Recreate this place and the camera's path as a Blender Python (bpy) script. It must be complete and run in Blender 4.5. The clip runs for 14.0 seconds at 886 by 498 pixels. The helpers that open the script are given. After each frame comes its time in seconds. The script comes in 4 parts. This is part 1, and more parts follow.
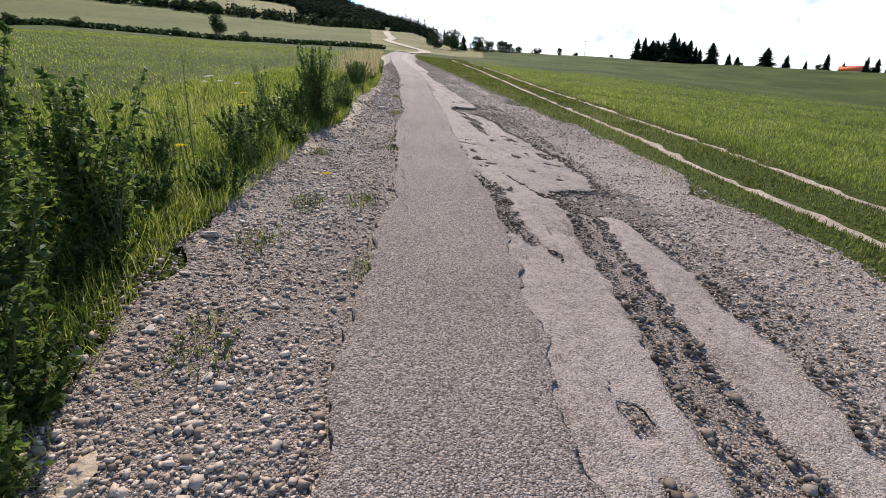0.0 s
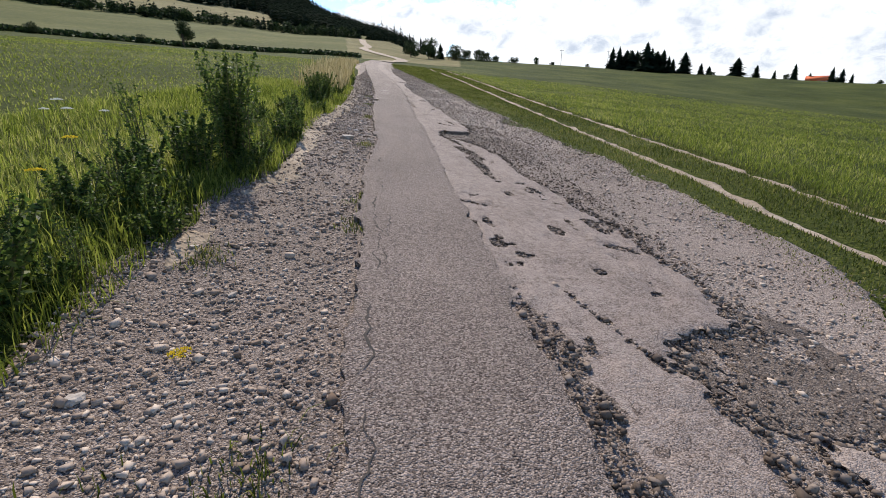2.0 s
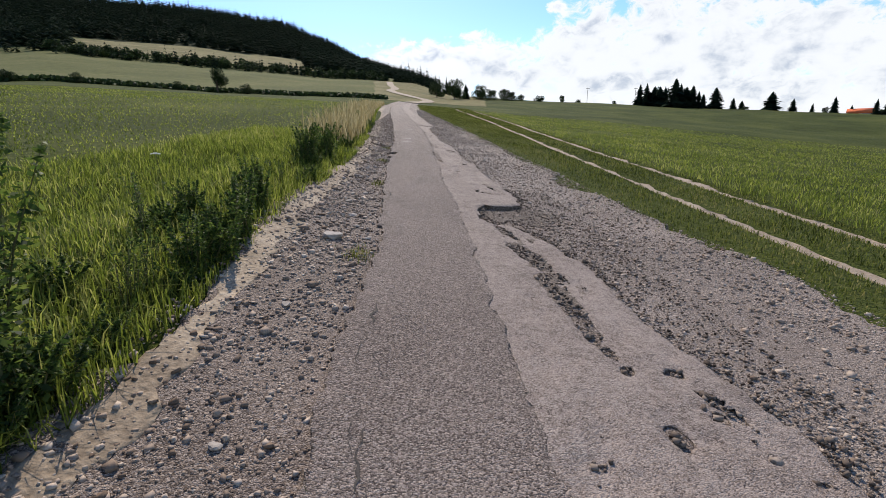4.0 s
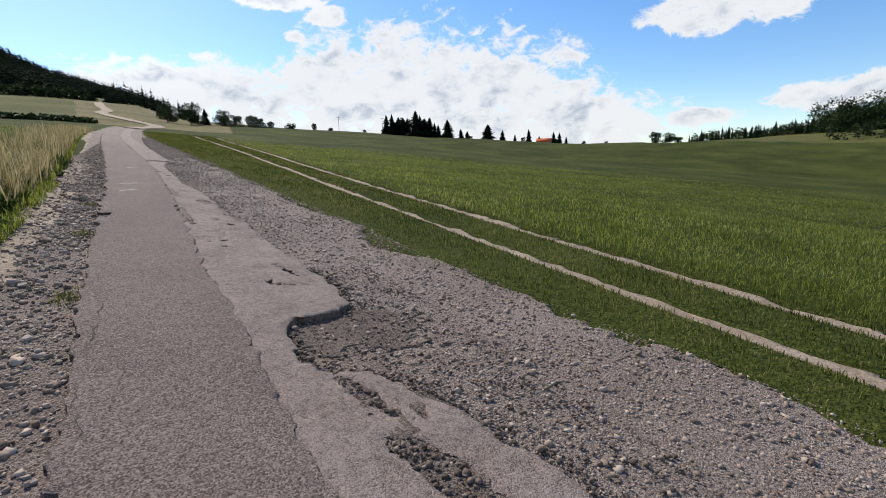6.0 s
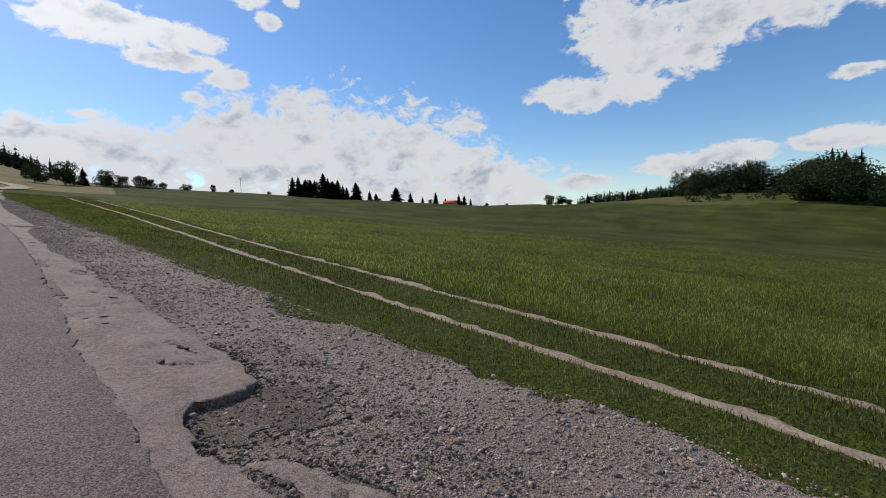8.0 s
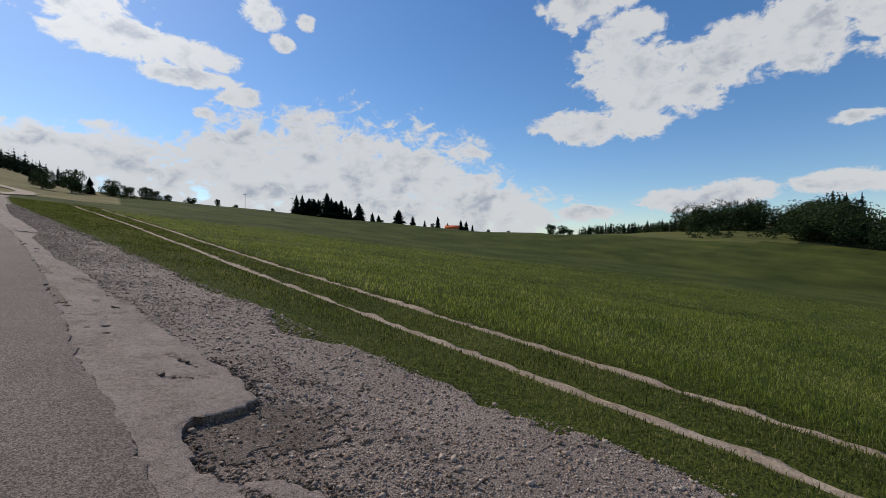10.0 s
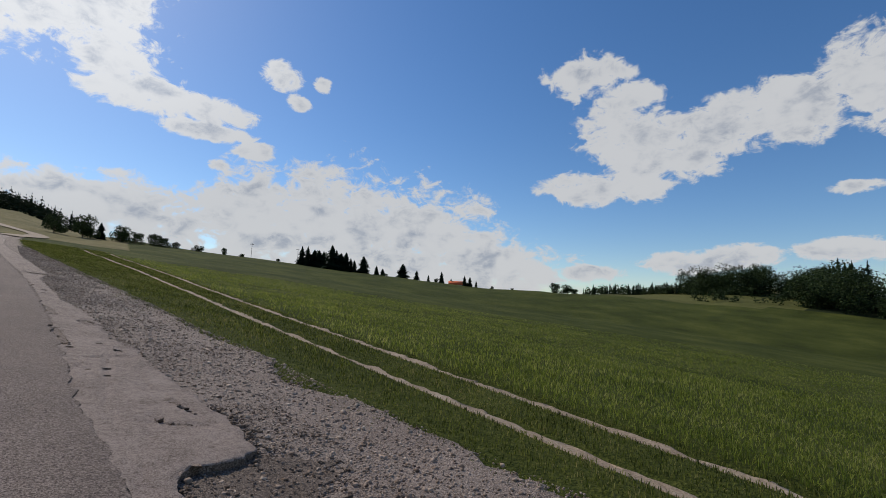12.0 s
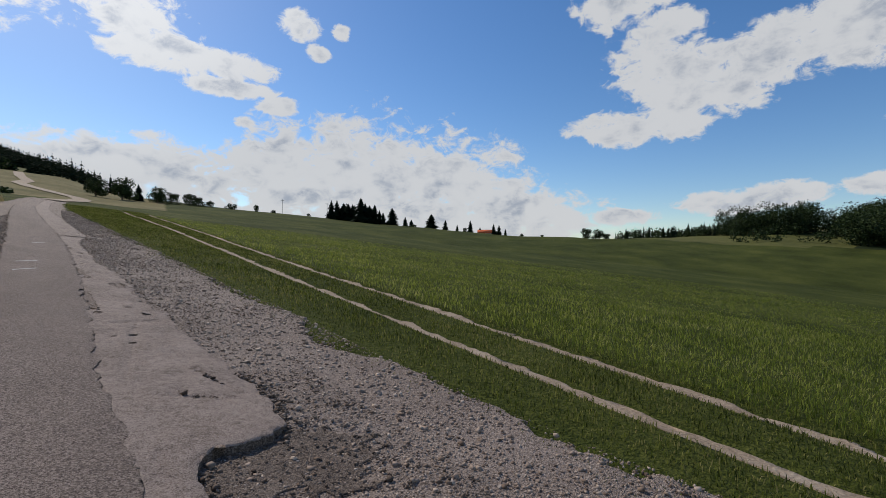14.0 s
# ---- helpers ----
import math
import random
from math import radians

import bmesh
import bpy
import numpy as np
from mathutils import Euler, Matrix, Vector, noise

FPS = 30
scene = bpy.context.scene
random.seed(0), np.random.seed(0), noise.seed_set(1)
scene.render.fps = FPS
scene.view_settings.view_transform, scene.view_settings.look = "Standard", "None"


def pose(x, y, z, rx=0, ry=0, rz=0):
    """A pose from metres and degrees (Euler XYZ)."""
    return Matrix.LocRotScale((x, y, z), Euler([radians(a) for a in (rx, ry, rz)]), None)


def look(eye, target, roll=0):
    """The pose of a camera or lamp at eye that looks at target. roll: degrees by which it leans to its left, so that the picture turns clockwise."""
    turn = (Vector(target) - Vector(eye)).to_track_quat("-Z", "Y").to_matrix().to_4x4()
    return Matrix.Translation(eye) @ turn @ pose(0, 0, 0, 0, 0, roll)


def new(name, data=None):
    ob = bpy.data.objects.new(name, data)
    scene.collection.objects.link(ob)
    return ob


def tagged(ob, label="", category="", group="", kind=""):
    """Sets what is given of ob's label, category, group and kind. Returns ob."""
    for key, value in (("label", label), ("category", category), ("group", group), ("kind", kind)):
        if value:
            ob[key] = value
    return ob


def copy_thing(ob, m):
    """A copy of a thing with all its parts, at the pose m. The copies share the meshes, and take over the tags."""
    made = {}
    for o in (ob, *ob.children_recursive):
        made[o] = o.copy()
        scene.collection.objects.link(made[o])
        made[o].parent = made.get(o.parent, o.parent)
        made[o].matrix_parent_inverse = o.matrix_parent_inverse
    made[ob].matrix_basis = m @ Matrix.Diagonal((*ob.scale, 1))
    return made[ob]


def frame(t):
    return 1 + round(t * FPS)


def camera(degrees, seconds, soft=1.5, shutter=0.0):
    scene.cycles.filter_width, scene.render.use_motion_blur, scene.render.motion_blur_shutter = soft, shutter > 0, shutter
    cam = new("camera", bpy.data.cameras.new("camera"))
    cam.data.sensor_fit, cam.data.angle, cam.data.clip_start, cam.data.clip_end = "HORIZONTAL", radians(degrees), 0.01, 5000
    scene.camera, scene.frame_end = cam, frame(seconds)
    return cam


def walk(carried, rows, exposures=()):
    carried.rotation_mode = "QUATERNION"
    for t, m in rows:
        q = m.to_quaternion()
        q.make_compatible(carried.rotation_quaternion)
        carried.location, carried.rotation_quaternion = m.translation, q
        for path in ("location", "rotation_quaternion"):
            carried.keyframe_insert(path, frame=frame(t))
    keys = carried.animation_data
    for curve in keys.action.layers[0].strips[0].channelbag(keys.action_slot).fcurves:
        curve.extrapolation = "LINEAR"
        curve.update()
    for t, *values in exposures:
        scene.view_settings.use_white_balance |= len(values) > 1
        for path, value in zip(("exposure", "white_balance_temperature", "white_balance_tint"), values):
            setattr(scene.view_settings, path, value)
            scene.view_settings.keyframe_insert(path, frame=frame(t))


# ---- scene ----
# ---- camera ----
cam = camera(89.0, 14.0, soft=0.9)
PATH = [
    (0.0, pose(-0.269, 0.011, 1.262, 71.60, -0.65, -4.01)),
    (0.5, pose(-0.325, 0.698, 1.381, 76.22, -1.62, -3.03)),
    (1.0, pose(-0.272, 1.333, 1.468, 78.38, 1.11, -5.04)),
    (1.5, pose(-0.230, 2.015, 1.500, 75.84, 0.68, -6.40)),
    (2.0, pose(-0.227, 2.724, 1.521, 72.57, -0.62, -6.77)),
    (2.5, pose(-0.182, 3.428, 1.633, 75.75, -0.65, -5.15)),
    (3.0, pose(-0.153, 4.161, 1.756, 77.12, 0.18, -4.23)),
    (3.2, pose(-0.108, 4.481, 1.796, 76.64, 0.17, -3.55)),
    (5.3, pose(-0.043, 7.759, 2.124, 78.47, -0.33, -6.26)),
    (5.5, pose(0.011, 7.973, 2.187, 78.82, 0.90, -12.82)),
    (6.0, pose(0.002, 8.396, 2.252, 79.72, 1.74, -33.38)),
    (6.5, pose(-0.065, 8.463, 2.289, 83.18, 1.28, -48.12)),
    (7.0, pose(-0.057, 8.439, 2.308, 86.65, 2.06, -48.65)),
    (7.5, pose(-0.049, 8.434, 2.303, 87.30, 2.38, -46.48)),
    (8.0, pose(-0.032, 8.447, 2.292, 86.95, 2.31, -44.78)),
    (8.2, pose(-0.024, 8.405, 2.322, 86.31, 2.96, -44.52)),
    (10.5, pose(-0.129, 8.484, 2.288, 92.10, -1.16, -44.96)),
    (11.0, pose(-0.150, 8.486, 2.282, 94.25, -1.60, -45.21)),
    (11.5, pose(-0.151, 8.501, 2.266, 95.78, -1.97, -44.84)),
    (12.0, pose(-0.160, 8.503, 2.248, 97.08, -2.08, -44.33)),
    (12.5, pose(-0.195, 8.502, 2.237, 98.04, -2.30, -44.56)),
    (13.0, pose(-0.171, 8.561, 2.231, 97.83, -2.10, -44.17)),
    (13.5, pose(-0.009, 8.754, 2.253, 95.79, -0.89, -42.77)),
    (14.0, pose(0.154, 8.961, 2.301, 90.59, -0.35, -40.60)),
]
walk(cam, PATH, [(0.0, 0.40), (0.5, 0.36), (1.0, -0.04), (1.5, -0.08), (2.0, 0.06), (2.5, 0.18), (3.0, -0.02), (5.5, -0.16), (6.5, -0.36), (8.0, -0.60), (10.5, -0.76), (12.5, -0.86), (14.0, -0.78)])

# ---- world, sun, exposure ----
SUN_AZ, SUN_EL = -8.0, 42.0


def build_sky():
    world = bpy.data.worlds.new("sky")
    scene.world = world
    world.use_nodes = True
    nt = world.node_tree
    nt.nodes.clear()

    def node(kind, **values):
        n = nt.nodes.new(kind)
        for k, v in values.items():
            n.inputs[k].default_value = v
        return n

    def math_node(op, a, b=None, c=None, clamp=False):
        n = nt.nodes.new("ShaderNodeMath")
        n.operation, n.use_clamp = op, clamp
        for i, v in enumerate((a, b, c)):
            if v is None:
                continue
            if isinstance(v, (int, float)):
                n.inputs[i].default_value = v
            else:
                nt.links.new(v, n.inputs[i])
        return n.outputs[0]

    def smooth(v, lo, hi):
        n = nt.nodes.new("ShaderNodeMapRange")
        n.interpolation_type = "SMOOTHSTEP"
        n.inputs["From Min"].default_value, n.inputs["From Max"].default_value = lo, hi
        nt.links.new(v, n.inputs["Value"])
        return n.outputs[0]

    coord = nt.nodes.new("ShaderNodeTexCoord")
    sep = nt.nodes.new("ShaderNodeSeparateXYZ")
    nt.links.new(coord.outputs["Generated"], sep.inputs[0])
    az = math_node("MULTIPLY", math_node("ARCTAN2", sep.outputs[0], sep.outputs[1]), 57.2958)
    el = math_node("MULTIPLY", math_node("ARCSINE", sep.outputs[2]), 57.2958)
    flat = nt.nodes.new("ShaderNodeCombineXYZ")
    nt.links.new(az, flat.inputs[0])
    nt.links.new(math_node("MULTIPLY", el, 1.5), flat.inputs[1])

    def fbm(scale, detail, rough, distort, shift=0.0):
        m = nt.nodes.new("ShaderNodeMapping")
        m.inputs["Location"].default_value = (shift, shift * 0.7, shift)
        nt.links.new(flat.outputs[0], m.inputs[0])
        n = node("ShaderNodeTexNoise", Scale=scale, Detail=detail, Roughness=rough, Distortion=distort)
        nt.links.new(m.outputs[0], n.inputs["Vector"])
        return n.outputs[0]

    # cloud bodies: azimuth, elevation, half width, half height in degrees
    bodies = [(30.3, 3, 30, 5), (5.6, 8, 14, 4), (21, 9.3, 8, 6.2), (30.1, 9.1, 11, 8), (41, 7.6, 10, 8), (47.7, 4.7, 9, 5.5), (53.5, 2.9, 5, 4),
              (-7.6, 28.6, 17, 8), (2.4, 29.1, 8, 4.5), (6.4, 24.1, 4.5, 2.8), (8.5, 20.8, 6, 2.2), (16.3, 20.6, 4.5, 1.7), (15, 18.3, 5, 1.1), (20.5, 17, 2.5, 1.1),
              (16.6, 14.8, 1.4, 0.7), (22.8, 25.8, 2.8, 1.5), (27.6, 25.5, 1.3, 1), (24.9, 23.2, 1.5, 0.9), (-7.2, 18.6, 2.8, 2.2),
              (62.1, 27.4, 5, 2.5), (66.6, 24.6, 3.8, 1.7), (65.1, 21, 4.8, 3.5), (69.7, 18.9, 6, 4.5), (75.8, 20.1, 6, 3.5), (82.7, 20.8, 6, 3.2),
              (89.7, 22.6, 5.5, 4.5), (94.1, 19.1, 4.5, 4), (97.6, 24.8, 8, 5), (62.2, 14.8, 5.5, 2.2), (68.2, 15, 3.5, 2.4), (73.4, 17.4, 4, 3),
              (62.3, 4.5, 4, 1), (72.4, 5.6, 5, 1.3), (78, 6.2, 3.5, 1.5), (87, 6.6, 5, 1.2), (94.9, 6.5, 5, 2), (87.4, 12.5, 2.5, 0.7),
              (-33.6, 18.2, 9, 1.8), (-8.3, 17.9, 2, 1.3), (130, 20, 22, 7), (-150, 25, 30, 9), (-95, 18, 24, 7), (170, 12, 20, 6)]
    field = None
    for a, e, w, h in bodies:
        u = math_node("POWER", math_node("DIVIDE", math_node("SUBTRACT", az, float(a)), float(w)), 2.0)
        v = math_node("POWER", math_node("ABSOLUTE", math_node("DIVIDE", math_node("SUBTRACT", el, float(e)), float(h))), 2.0)
        d = math_node("SUBTRACT", 1.0, math_node("ADD", u, v))
        field = d if field is None else math_node("SMOOTH_MAX", field, d, 0.25)
    field = math_node("MAXIMUM", field, -1.6)
    big = fbm(0.17, 10.0, 0.62, 0.15)
    curls = fbm(0.42, 8.0, 0.66, 0.5, 41.0)
    ragged = math_node("ADD", field, math_node("ADD", math_node("MULTIPLY", math_node("SUBTRACT", big, 0.50), 2.6), math_node("MULTIPLY", math_node("SUBTRACT", curls, 0.48), 3.0)))
    alpha = math_node("MULTIPLY", smooth(ragged, -0.08, 0.55), 0.97)
    lumps = fbm(0.26, 6.0, 0.52, 0.0, 13.0)
    core = math_node("MULTIPLY", smooth(ragged, 0.45, 1.5), smooth(lumps, 0.42, 0.66))
    tint = nt.nodes.new("ShaderNodeMix")
    tint.data_type = "RGBA"
    tint.inputs["A"].default_value = (0.95, 0.97, 1.0, 1)
    tint.inputs["B"].default_value = (0.54, 0.60, 0.71, 1)
    nt.links.new(core, tint.inputs["Factor"])

    sky = nt.nodes.new("ShaderNodeTexSky")
    sky.sky_type = "NISHITA"
    sky.sun_disc = False
    sky.sun_elevation, sky.sun_rotation = radians(SUN_EL), radians(SUN_AZ)
    sky.air_density, sky.dust_density, sky.ozone_density = 1.0, 0.3, 3.0
    blue = node("ShaderNodeBackground", Strength=0.20)
    vivid = node("ShaderNodeHueSaturation", Saturation=1.22, Hue=0.504)
    nt.links.new(sky.outputs[0], vivid.inputs["Color"])
    nt.links.new(vivid.outputs[0], blue.inputs["Color"])
    cloud = node("ShaderNodeBackground", Strength=1.22)
    nt.links.new(tint.outputs["Result"], cloud.inputs["Color"])
    toward = nt.nodes.new("ShaderNodeVectorMath")
    toward.operation = "DOT_PRODUCT"
    nt.links.new(coord.outputs["Generated"], toward.inputs[0])
    e, a = radians(SUN_EL), radians(SUN_AZ)
    toward.inputs[1].default_value = (math.sin(a) * math.cos(e), math.cos(a) * math.cos(e), math.sin(e))
    nt.links.new(math_node("MULTIPLY_ADD", smooth(toward.outputs["Value"], 0.78, 1.0), 0.50, 1.09), cloud.inputs["Strength"])
    mix = nt.nodes.new("ShaderNodeMixShader")
    nt.links.new(alpha, mix.inputs[0])
    nt.links.new(blue.outputs[0], mix.inputs[1])
    nt.links.new(cloud.outputs[0], mix.inputs[2])
    out = nt.nodes.new("ShaderNodeOutputWorld")
    nt.links.new(mix.outputs[0], out.inputs[0])


build_sky()
sun = new("sun", bpy.data.lights.new("sun", "SUN"))
sun.data.energy, sun.data.angle, sun.data.color = 5.6, radians(0.6), (1.0, 0.905, 0.77)
_e, _a = radians(SUN_EL), radians(SUN_AZ)
_from = Vector((math.sin(_a) * math.cos(_e), math.cos(_a) * math.cos(_e), math.sin(_e)))
sun.matrix_world = look(_from * 60, (0, 0, 0))


# ---- materials ----
def material(name, stops, scale=4.0, fine=60.0, fine_amount=0.35, rough=0.9, bump=0.3, bump_scale=40.0, bump_size=0.02,
             random_amount=0.0, translucent=0.0, island=False, spec=0.3, pebble=None):
    """A surface: a colour ramp on a slow noise, broken up by a fine one, with relief of its own."""
    mat = bpy.data.materials.new(name)
    mat.use_nodes = True
    nt = mat.node_tree
    bsdf = nt.nodes["Principled BSDF"]
    coord = nt.nodes.new("ShaderNodeNewGeometry")
    slow = nt.nodes.new("ShaderNodeTexNoise")
    slow.inputs["Scale"].default_value, slow.inputs["Detail"].default_value = scale, 5.0
    slow.inputs["Roughness"].default_value = 0.62
    quick = nt.nodes.new("ShaderNodeTexNoise")
    quick.inputs["Scale"].default_value, quick.inputs["Detail"].default_value = fine, 4.0
    for n in (slow, quick):
        nt.links.new(coord.outputs["Position"], n.inputs["Vector"])
    blend = nt.nodes.new("ShaderNodeMix")
    blend.inputs["Factor"].default_value = fine_amount
    nt.links.new(slow.outputs[0], blend.inputs["A"])
    nt.links.new(quick.outputs[0], blend.inputs["B"])
    value = blend.outputs["Result"]
    crumbs = None
    if pebble:
        crumbs = nt.nodes.new("ShaderNodeTexVoronoi")
        crumbs.inputs["Scale"].default_value = pebble[0]
        nt.links.new(coord.outputs["Position"], crumbs.inputs["Vector"])
        tone = nt.nodes.new("ShaderNodeSeparateColor")
        nt.links.new(crumbs.outputs["Color"], tone.inputs[0])
        speck = nt.nodes.new("ShaderNodeMix")
        speck.inputs["Factor"].default_value = pebble[1]
        nt.links.new(value, speck.inputs["A"])
        nt.links.new(tone.outputs[0], speck.inputs["B"])
        value = speck.outputs["Result"]
    if random_amount:
        rnd = coord.outputs["Random Per Island"] if island else nt.nodes.new("ShaderNodeObjectInfo").outputs["Random"]
        add = nt.nodes.new("ShaderNodeMath")
        add.operation = "MULTIPLY_ADD"
        nt.links.new(rnd, add.inputs[0])
        add.inputs[1].default_value = random_amount
        sub = nt.nodes.new("ShaderNodeMath")
        sub.operation = "SUBTRACT"
        nt.links.new(value, sub.inputs[0])
        sub.inputs[1].default_value = random_amount * 0.5
        nt.links.new(sub.outputs[0], add.inputs[2])
        value = add.outputs[0]
    ramp = nt.nodes.new("ShaderNodeValToRGB")
    nt.links.new(value, ramp.inputs[0])
    while len(ramp.color_ramp.elements) < len(stops):
        ramp.color_ramp.elements.new(0.5)
    for element, (at, colour) in zip(ramp.color_ramp.elements, stops):
        element.position, element.color = at, (*colour, 1)
    nt.links.new(ramp.outputs[0], bsdf.inputs["Base Color"])
    bsdf.inputs["Roughness"].default_value = rough
    bsdf.inputs["Specular IOR Level"].default_value = spec
    if bump:
        relief = nt.nodes.new("ShaderNodeTexNoise")
        relief.inputs["Scale"].default_value, relief.inputs["Detail"].default_value = bump_scale, 6.0
        nt.links.new(coord.outputs["Position"], relief.inputs["Vector"])
        b = nt.nodes.new("ShaderNodeBump")
        b.inputs["Strength"].default_value, b.inputs["Distance"].default_value = bump, bump_size
        height = relief.outputs[0]
        if crumbs:
            dome = nt.nodes.new("ShaderNodeMath")
            dome.operation = "MULTIPLY_ADD"
            dome.inputs[1].default_value = -pebble[2]
            nt.links.new(crumbs.outputs["Distance"], dome.inputs[0])
            nt.links.new(relief.outputs[0], dome.inputs[2])
            height = dome.outputs[0]
        nt.links.new(height, b.inputs["Height"])
        nt.links.new(b.outputs[0], bsdf.inputs["Normal"])
    if translucent:
        tr = nt.nodes.new("ShaderNodeBsdfTranslucent")
        nt.links.new(ramp.outputs[0], tr.inputs["Color"])
        mix = nt.nodes.new("ShaderNodeMixShader")
        mix.inputs[0].default_value = translucent
        nt.links.new(bsdf.outputs[0], mix.inputs[1])
        nt.links.new(tr.outputs[0], mix.inputs[2])
        nt.links.new(mix.outputs[0], nt.nodes["Material Output"].inputs[0])
    return mat


ASPHALT = material("coarse_asphalt", [(0.27, (0.080, 0.058, 0.047)), (0.5, (0.205, 0.157, 0.130)), (0.73, (0.360, 0.287, 0.243))],
                   scale=0.9, fine=48.0, fine_amount=0.55, bump=1.0, bump_scale=80.0, bump_size=0.016, pebble=(140.0, 0.50, 0.55))
OLD_ASPHALT = material("worn_smooth_asphalt", [(0.32, (0.100, 0.073, 0.058)), (0.47, (0.245, 0.189, 0.157)), (0.66, (0.360, 0.290, 0.246))],
                       scale=2.0, fine=20.0, fine_amount=0.5, bump=0.9, bump_scale=60.0, bump_size=0.013, pebble=(170.0, 0.34, 0.4))
DARK_GRAVEL = material("dark_asphalt_crumbs", [(0.25, (0.042, 0.029, 0.021)), (0.5, (0.125, 0.092, 0.071)), (0.78, (0.30, 0.24, 0.195))],
                       scale=2.5, fine=30.0, fine_amount=0.5, bump=1.0, bump_scale=55.0, bump_size=0.02, pebble=(170.0, 0.45, 0.25))
CRUMB = material("asphalt_crumb", [(0.2, (0.050, 0.037, 0.029)), (0.5, (0.135, 0.103, 0.082)), (0.85, (0.30, 0.24, 0.195))],
                 scale=0.7, fine=14.0, fine_amount=0.35, bump=0.4, bump_scale=90.0, bump_size=0.004, random_amount=0.5, island=True, spec=0.1)
# cracks are not cut in; this dark colour stands for their shaded depth
CRACK_SHADE = material("shaded_crack", [(0.3, (0.035, 0.028, 0.024)), (0.7, (0.08, 0.066, 0.056))], scale=9.0, fine=60.0)
GRAVEL = material("gravel_bed", [(0.26, (0.050, 0.034, 0.025)), (0.5, (0.178, 0.132, 0.105)), (0.74, (0.37, 0.295, 0.245))],
                  scale=0.8, fine=34.0, fine_amount=0.5, bump=1.0, bump_scale=55.0, bump_size=0.02, pebble=(170.0, 0.45, 0.25))
PALE_GRAVEL = material("pale_gravel_bed", [(0.26, (0.075, 0.054, 0.041)), (0.5, (0.235, 0.180, 0.146)), (0.74, (0.44, 0.36, 0.30))],
                       scale=0.6, fine=34.0, fine_amount=0.45, bump=1.0, bump_scale=55.0, bump_size=0.02, pebble=(170.0, 0.45, 0.25))
STONE = material("crushed_limestone", [(0.2, (0.135, 0.095, 0.070)), (0.5, (0.30, 0.232, 0.184)), (0.85, (0.47, 0.385, 0.315))],
                 scale=0.7, fine=12.0, fine_amount=0.35, bump=0.4, bump_scale=90.0, bump_size=0.004, random_amount=0.6, island=True, spec=0.1)
BOULDER = material("pale_limestone", [(0.3, (0.22, 0.180, 0.150)), (0.7, (0.42, 0.365, 0.315))], scale=9.0, fine=60.0, bump=0.5, bump_size=0.008, random_amount=0.3)
DIRT = material("pale_dirt", [(0.32, (0.150, 0.108, 0.072)), (0.5, (0.300, 0.228, 0.158)), (0.68, (0.44, 0.355, 0.265))],
                scale=1.7, fine=30.0, fine_amount=0.45, bump=0.8, bump_scale=30.0, bump_size=0.02)
FIELD = material("field_turf", [(0.36, (0.022, 0.030, 0.005)), (0.5, (0.050, 0.062, 0.010)), (0.62, (0.092, 0.100, 0.021))],
                 scale=0.09, fine=13.0, fine_amount=0.5, bump=1.0, bump_scale=28.0, bump_size=0.06, rough=1.0, spec=0.1)
MEADOW = material("olive_meadow", [(0.34, (0.058, 0.064, 0.017)), (0.5, (0.092, 0.096, 0.026)), (0.66, (0.145, 0.135, 0.048))],
                  scale=0.03, fine=0.6, fine_amount=0.4, bump=0.5, bump_scale=1.5, bump_size=0.3, rough=1.0, spec=0.1)
DRY = material("dry_meadow", [(0.34, (0.095, 0.088, 0.034)), (0.5, (0.165, 0.142, 0.060)), (0.66, (0.25, 0.205, 0.098))],
               scale=0.05, fine=0.7, fine_amount=0.4, bump=0.5, bump_scale=1.5, bump_size=0.3, rough=1.0, spec=0.1)
# ground where the far woods stand, much darker than the meadows
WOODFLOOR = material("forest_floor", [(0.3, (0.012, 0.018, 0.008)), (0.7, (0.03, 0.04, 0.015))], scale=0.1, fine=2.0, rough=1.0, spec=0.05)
BLADE = material("grass_blades", [(0.24, (0.055, 0.075, 0.010)), (0.46, (0.146, 0.186, 0.026)), (0.64, (0.250, 0.280, 0.050)), (0.84, (0.38, 0.36, 0.13))],
                 scale=0.35, fine=3.0, fine_amount=0.3, bump=0, rough=0.7, random_amount=0.5, island=True, translucent=0.62, spec=0.2)
SHORT = material("verge_grass_blades", [(0.30, (0.028, 0.038, 0.006)), (0.48, (0.095, 0.118, 0.018)), (0.64, (0.175, 0.190, 0.038)), (0.84, (0.29, 0.245, 0.10))],
                 scale=0.5, fine=3.0, fine_amount=0.3, bump=0, rough=0.8, random_amount=0.55, island=True, translucent=0.45, spec=0.15)
STRAW = material("dry_straw_grass", [(0.2, (0.20, 0.16, 0.07)), (0.5, (0.36, 0.29, 0.14)), (0.8, (0.50, 0.42, 0.24))],
                 scale=0.6, fine=5.0, bump=0, random_amount=0.6, island=True, translucent=0.4, rough=0.8, spec=0.15)
LEAF = material("weed_leaves", [(0.2, (0.022, 0.044, 0.010)), (0.5, (0.062, 0.105, 0.020)), (0.8, (0.160, 0.205, 0.045))],
                scale=2.0, fine=9.0, bump=0, random_amount=0.6, island=True, translucent=0.55, rough=0.6, spec=0.3)
CROWN = material("broadleaf_crown", [(0.2, (0.012, 0.022, 0.008)), (0.5, (0.026, 0.045, 0.014)), (0.8, (0.055, 0.080, 0.025))],
                 scale=0.3, fine=2.0, bump=0, random_amount=0.55, island=True, translucent=0.2, rough=0.75, spec=0.15)
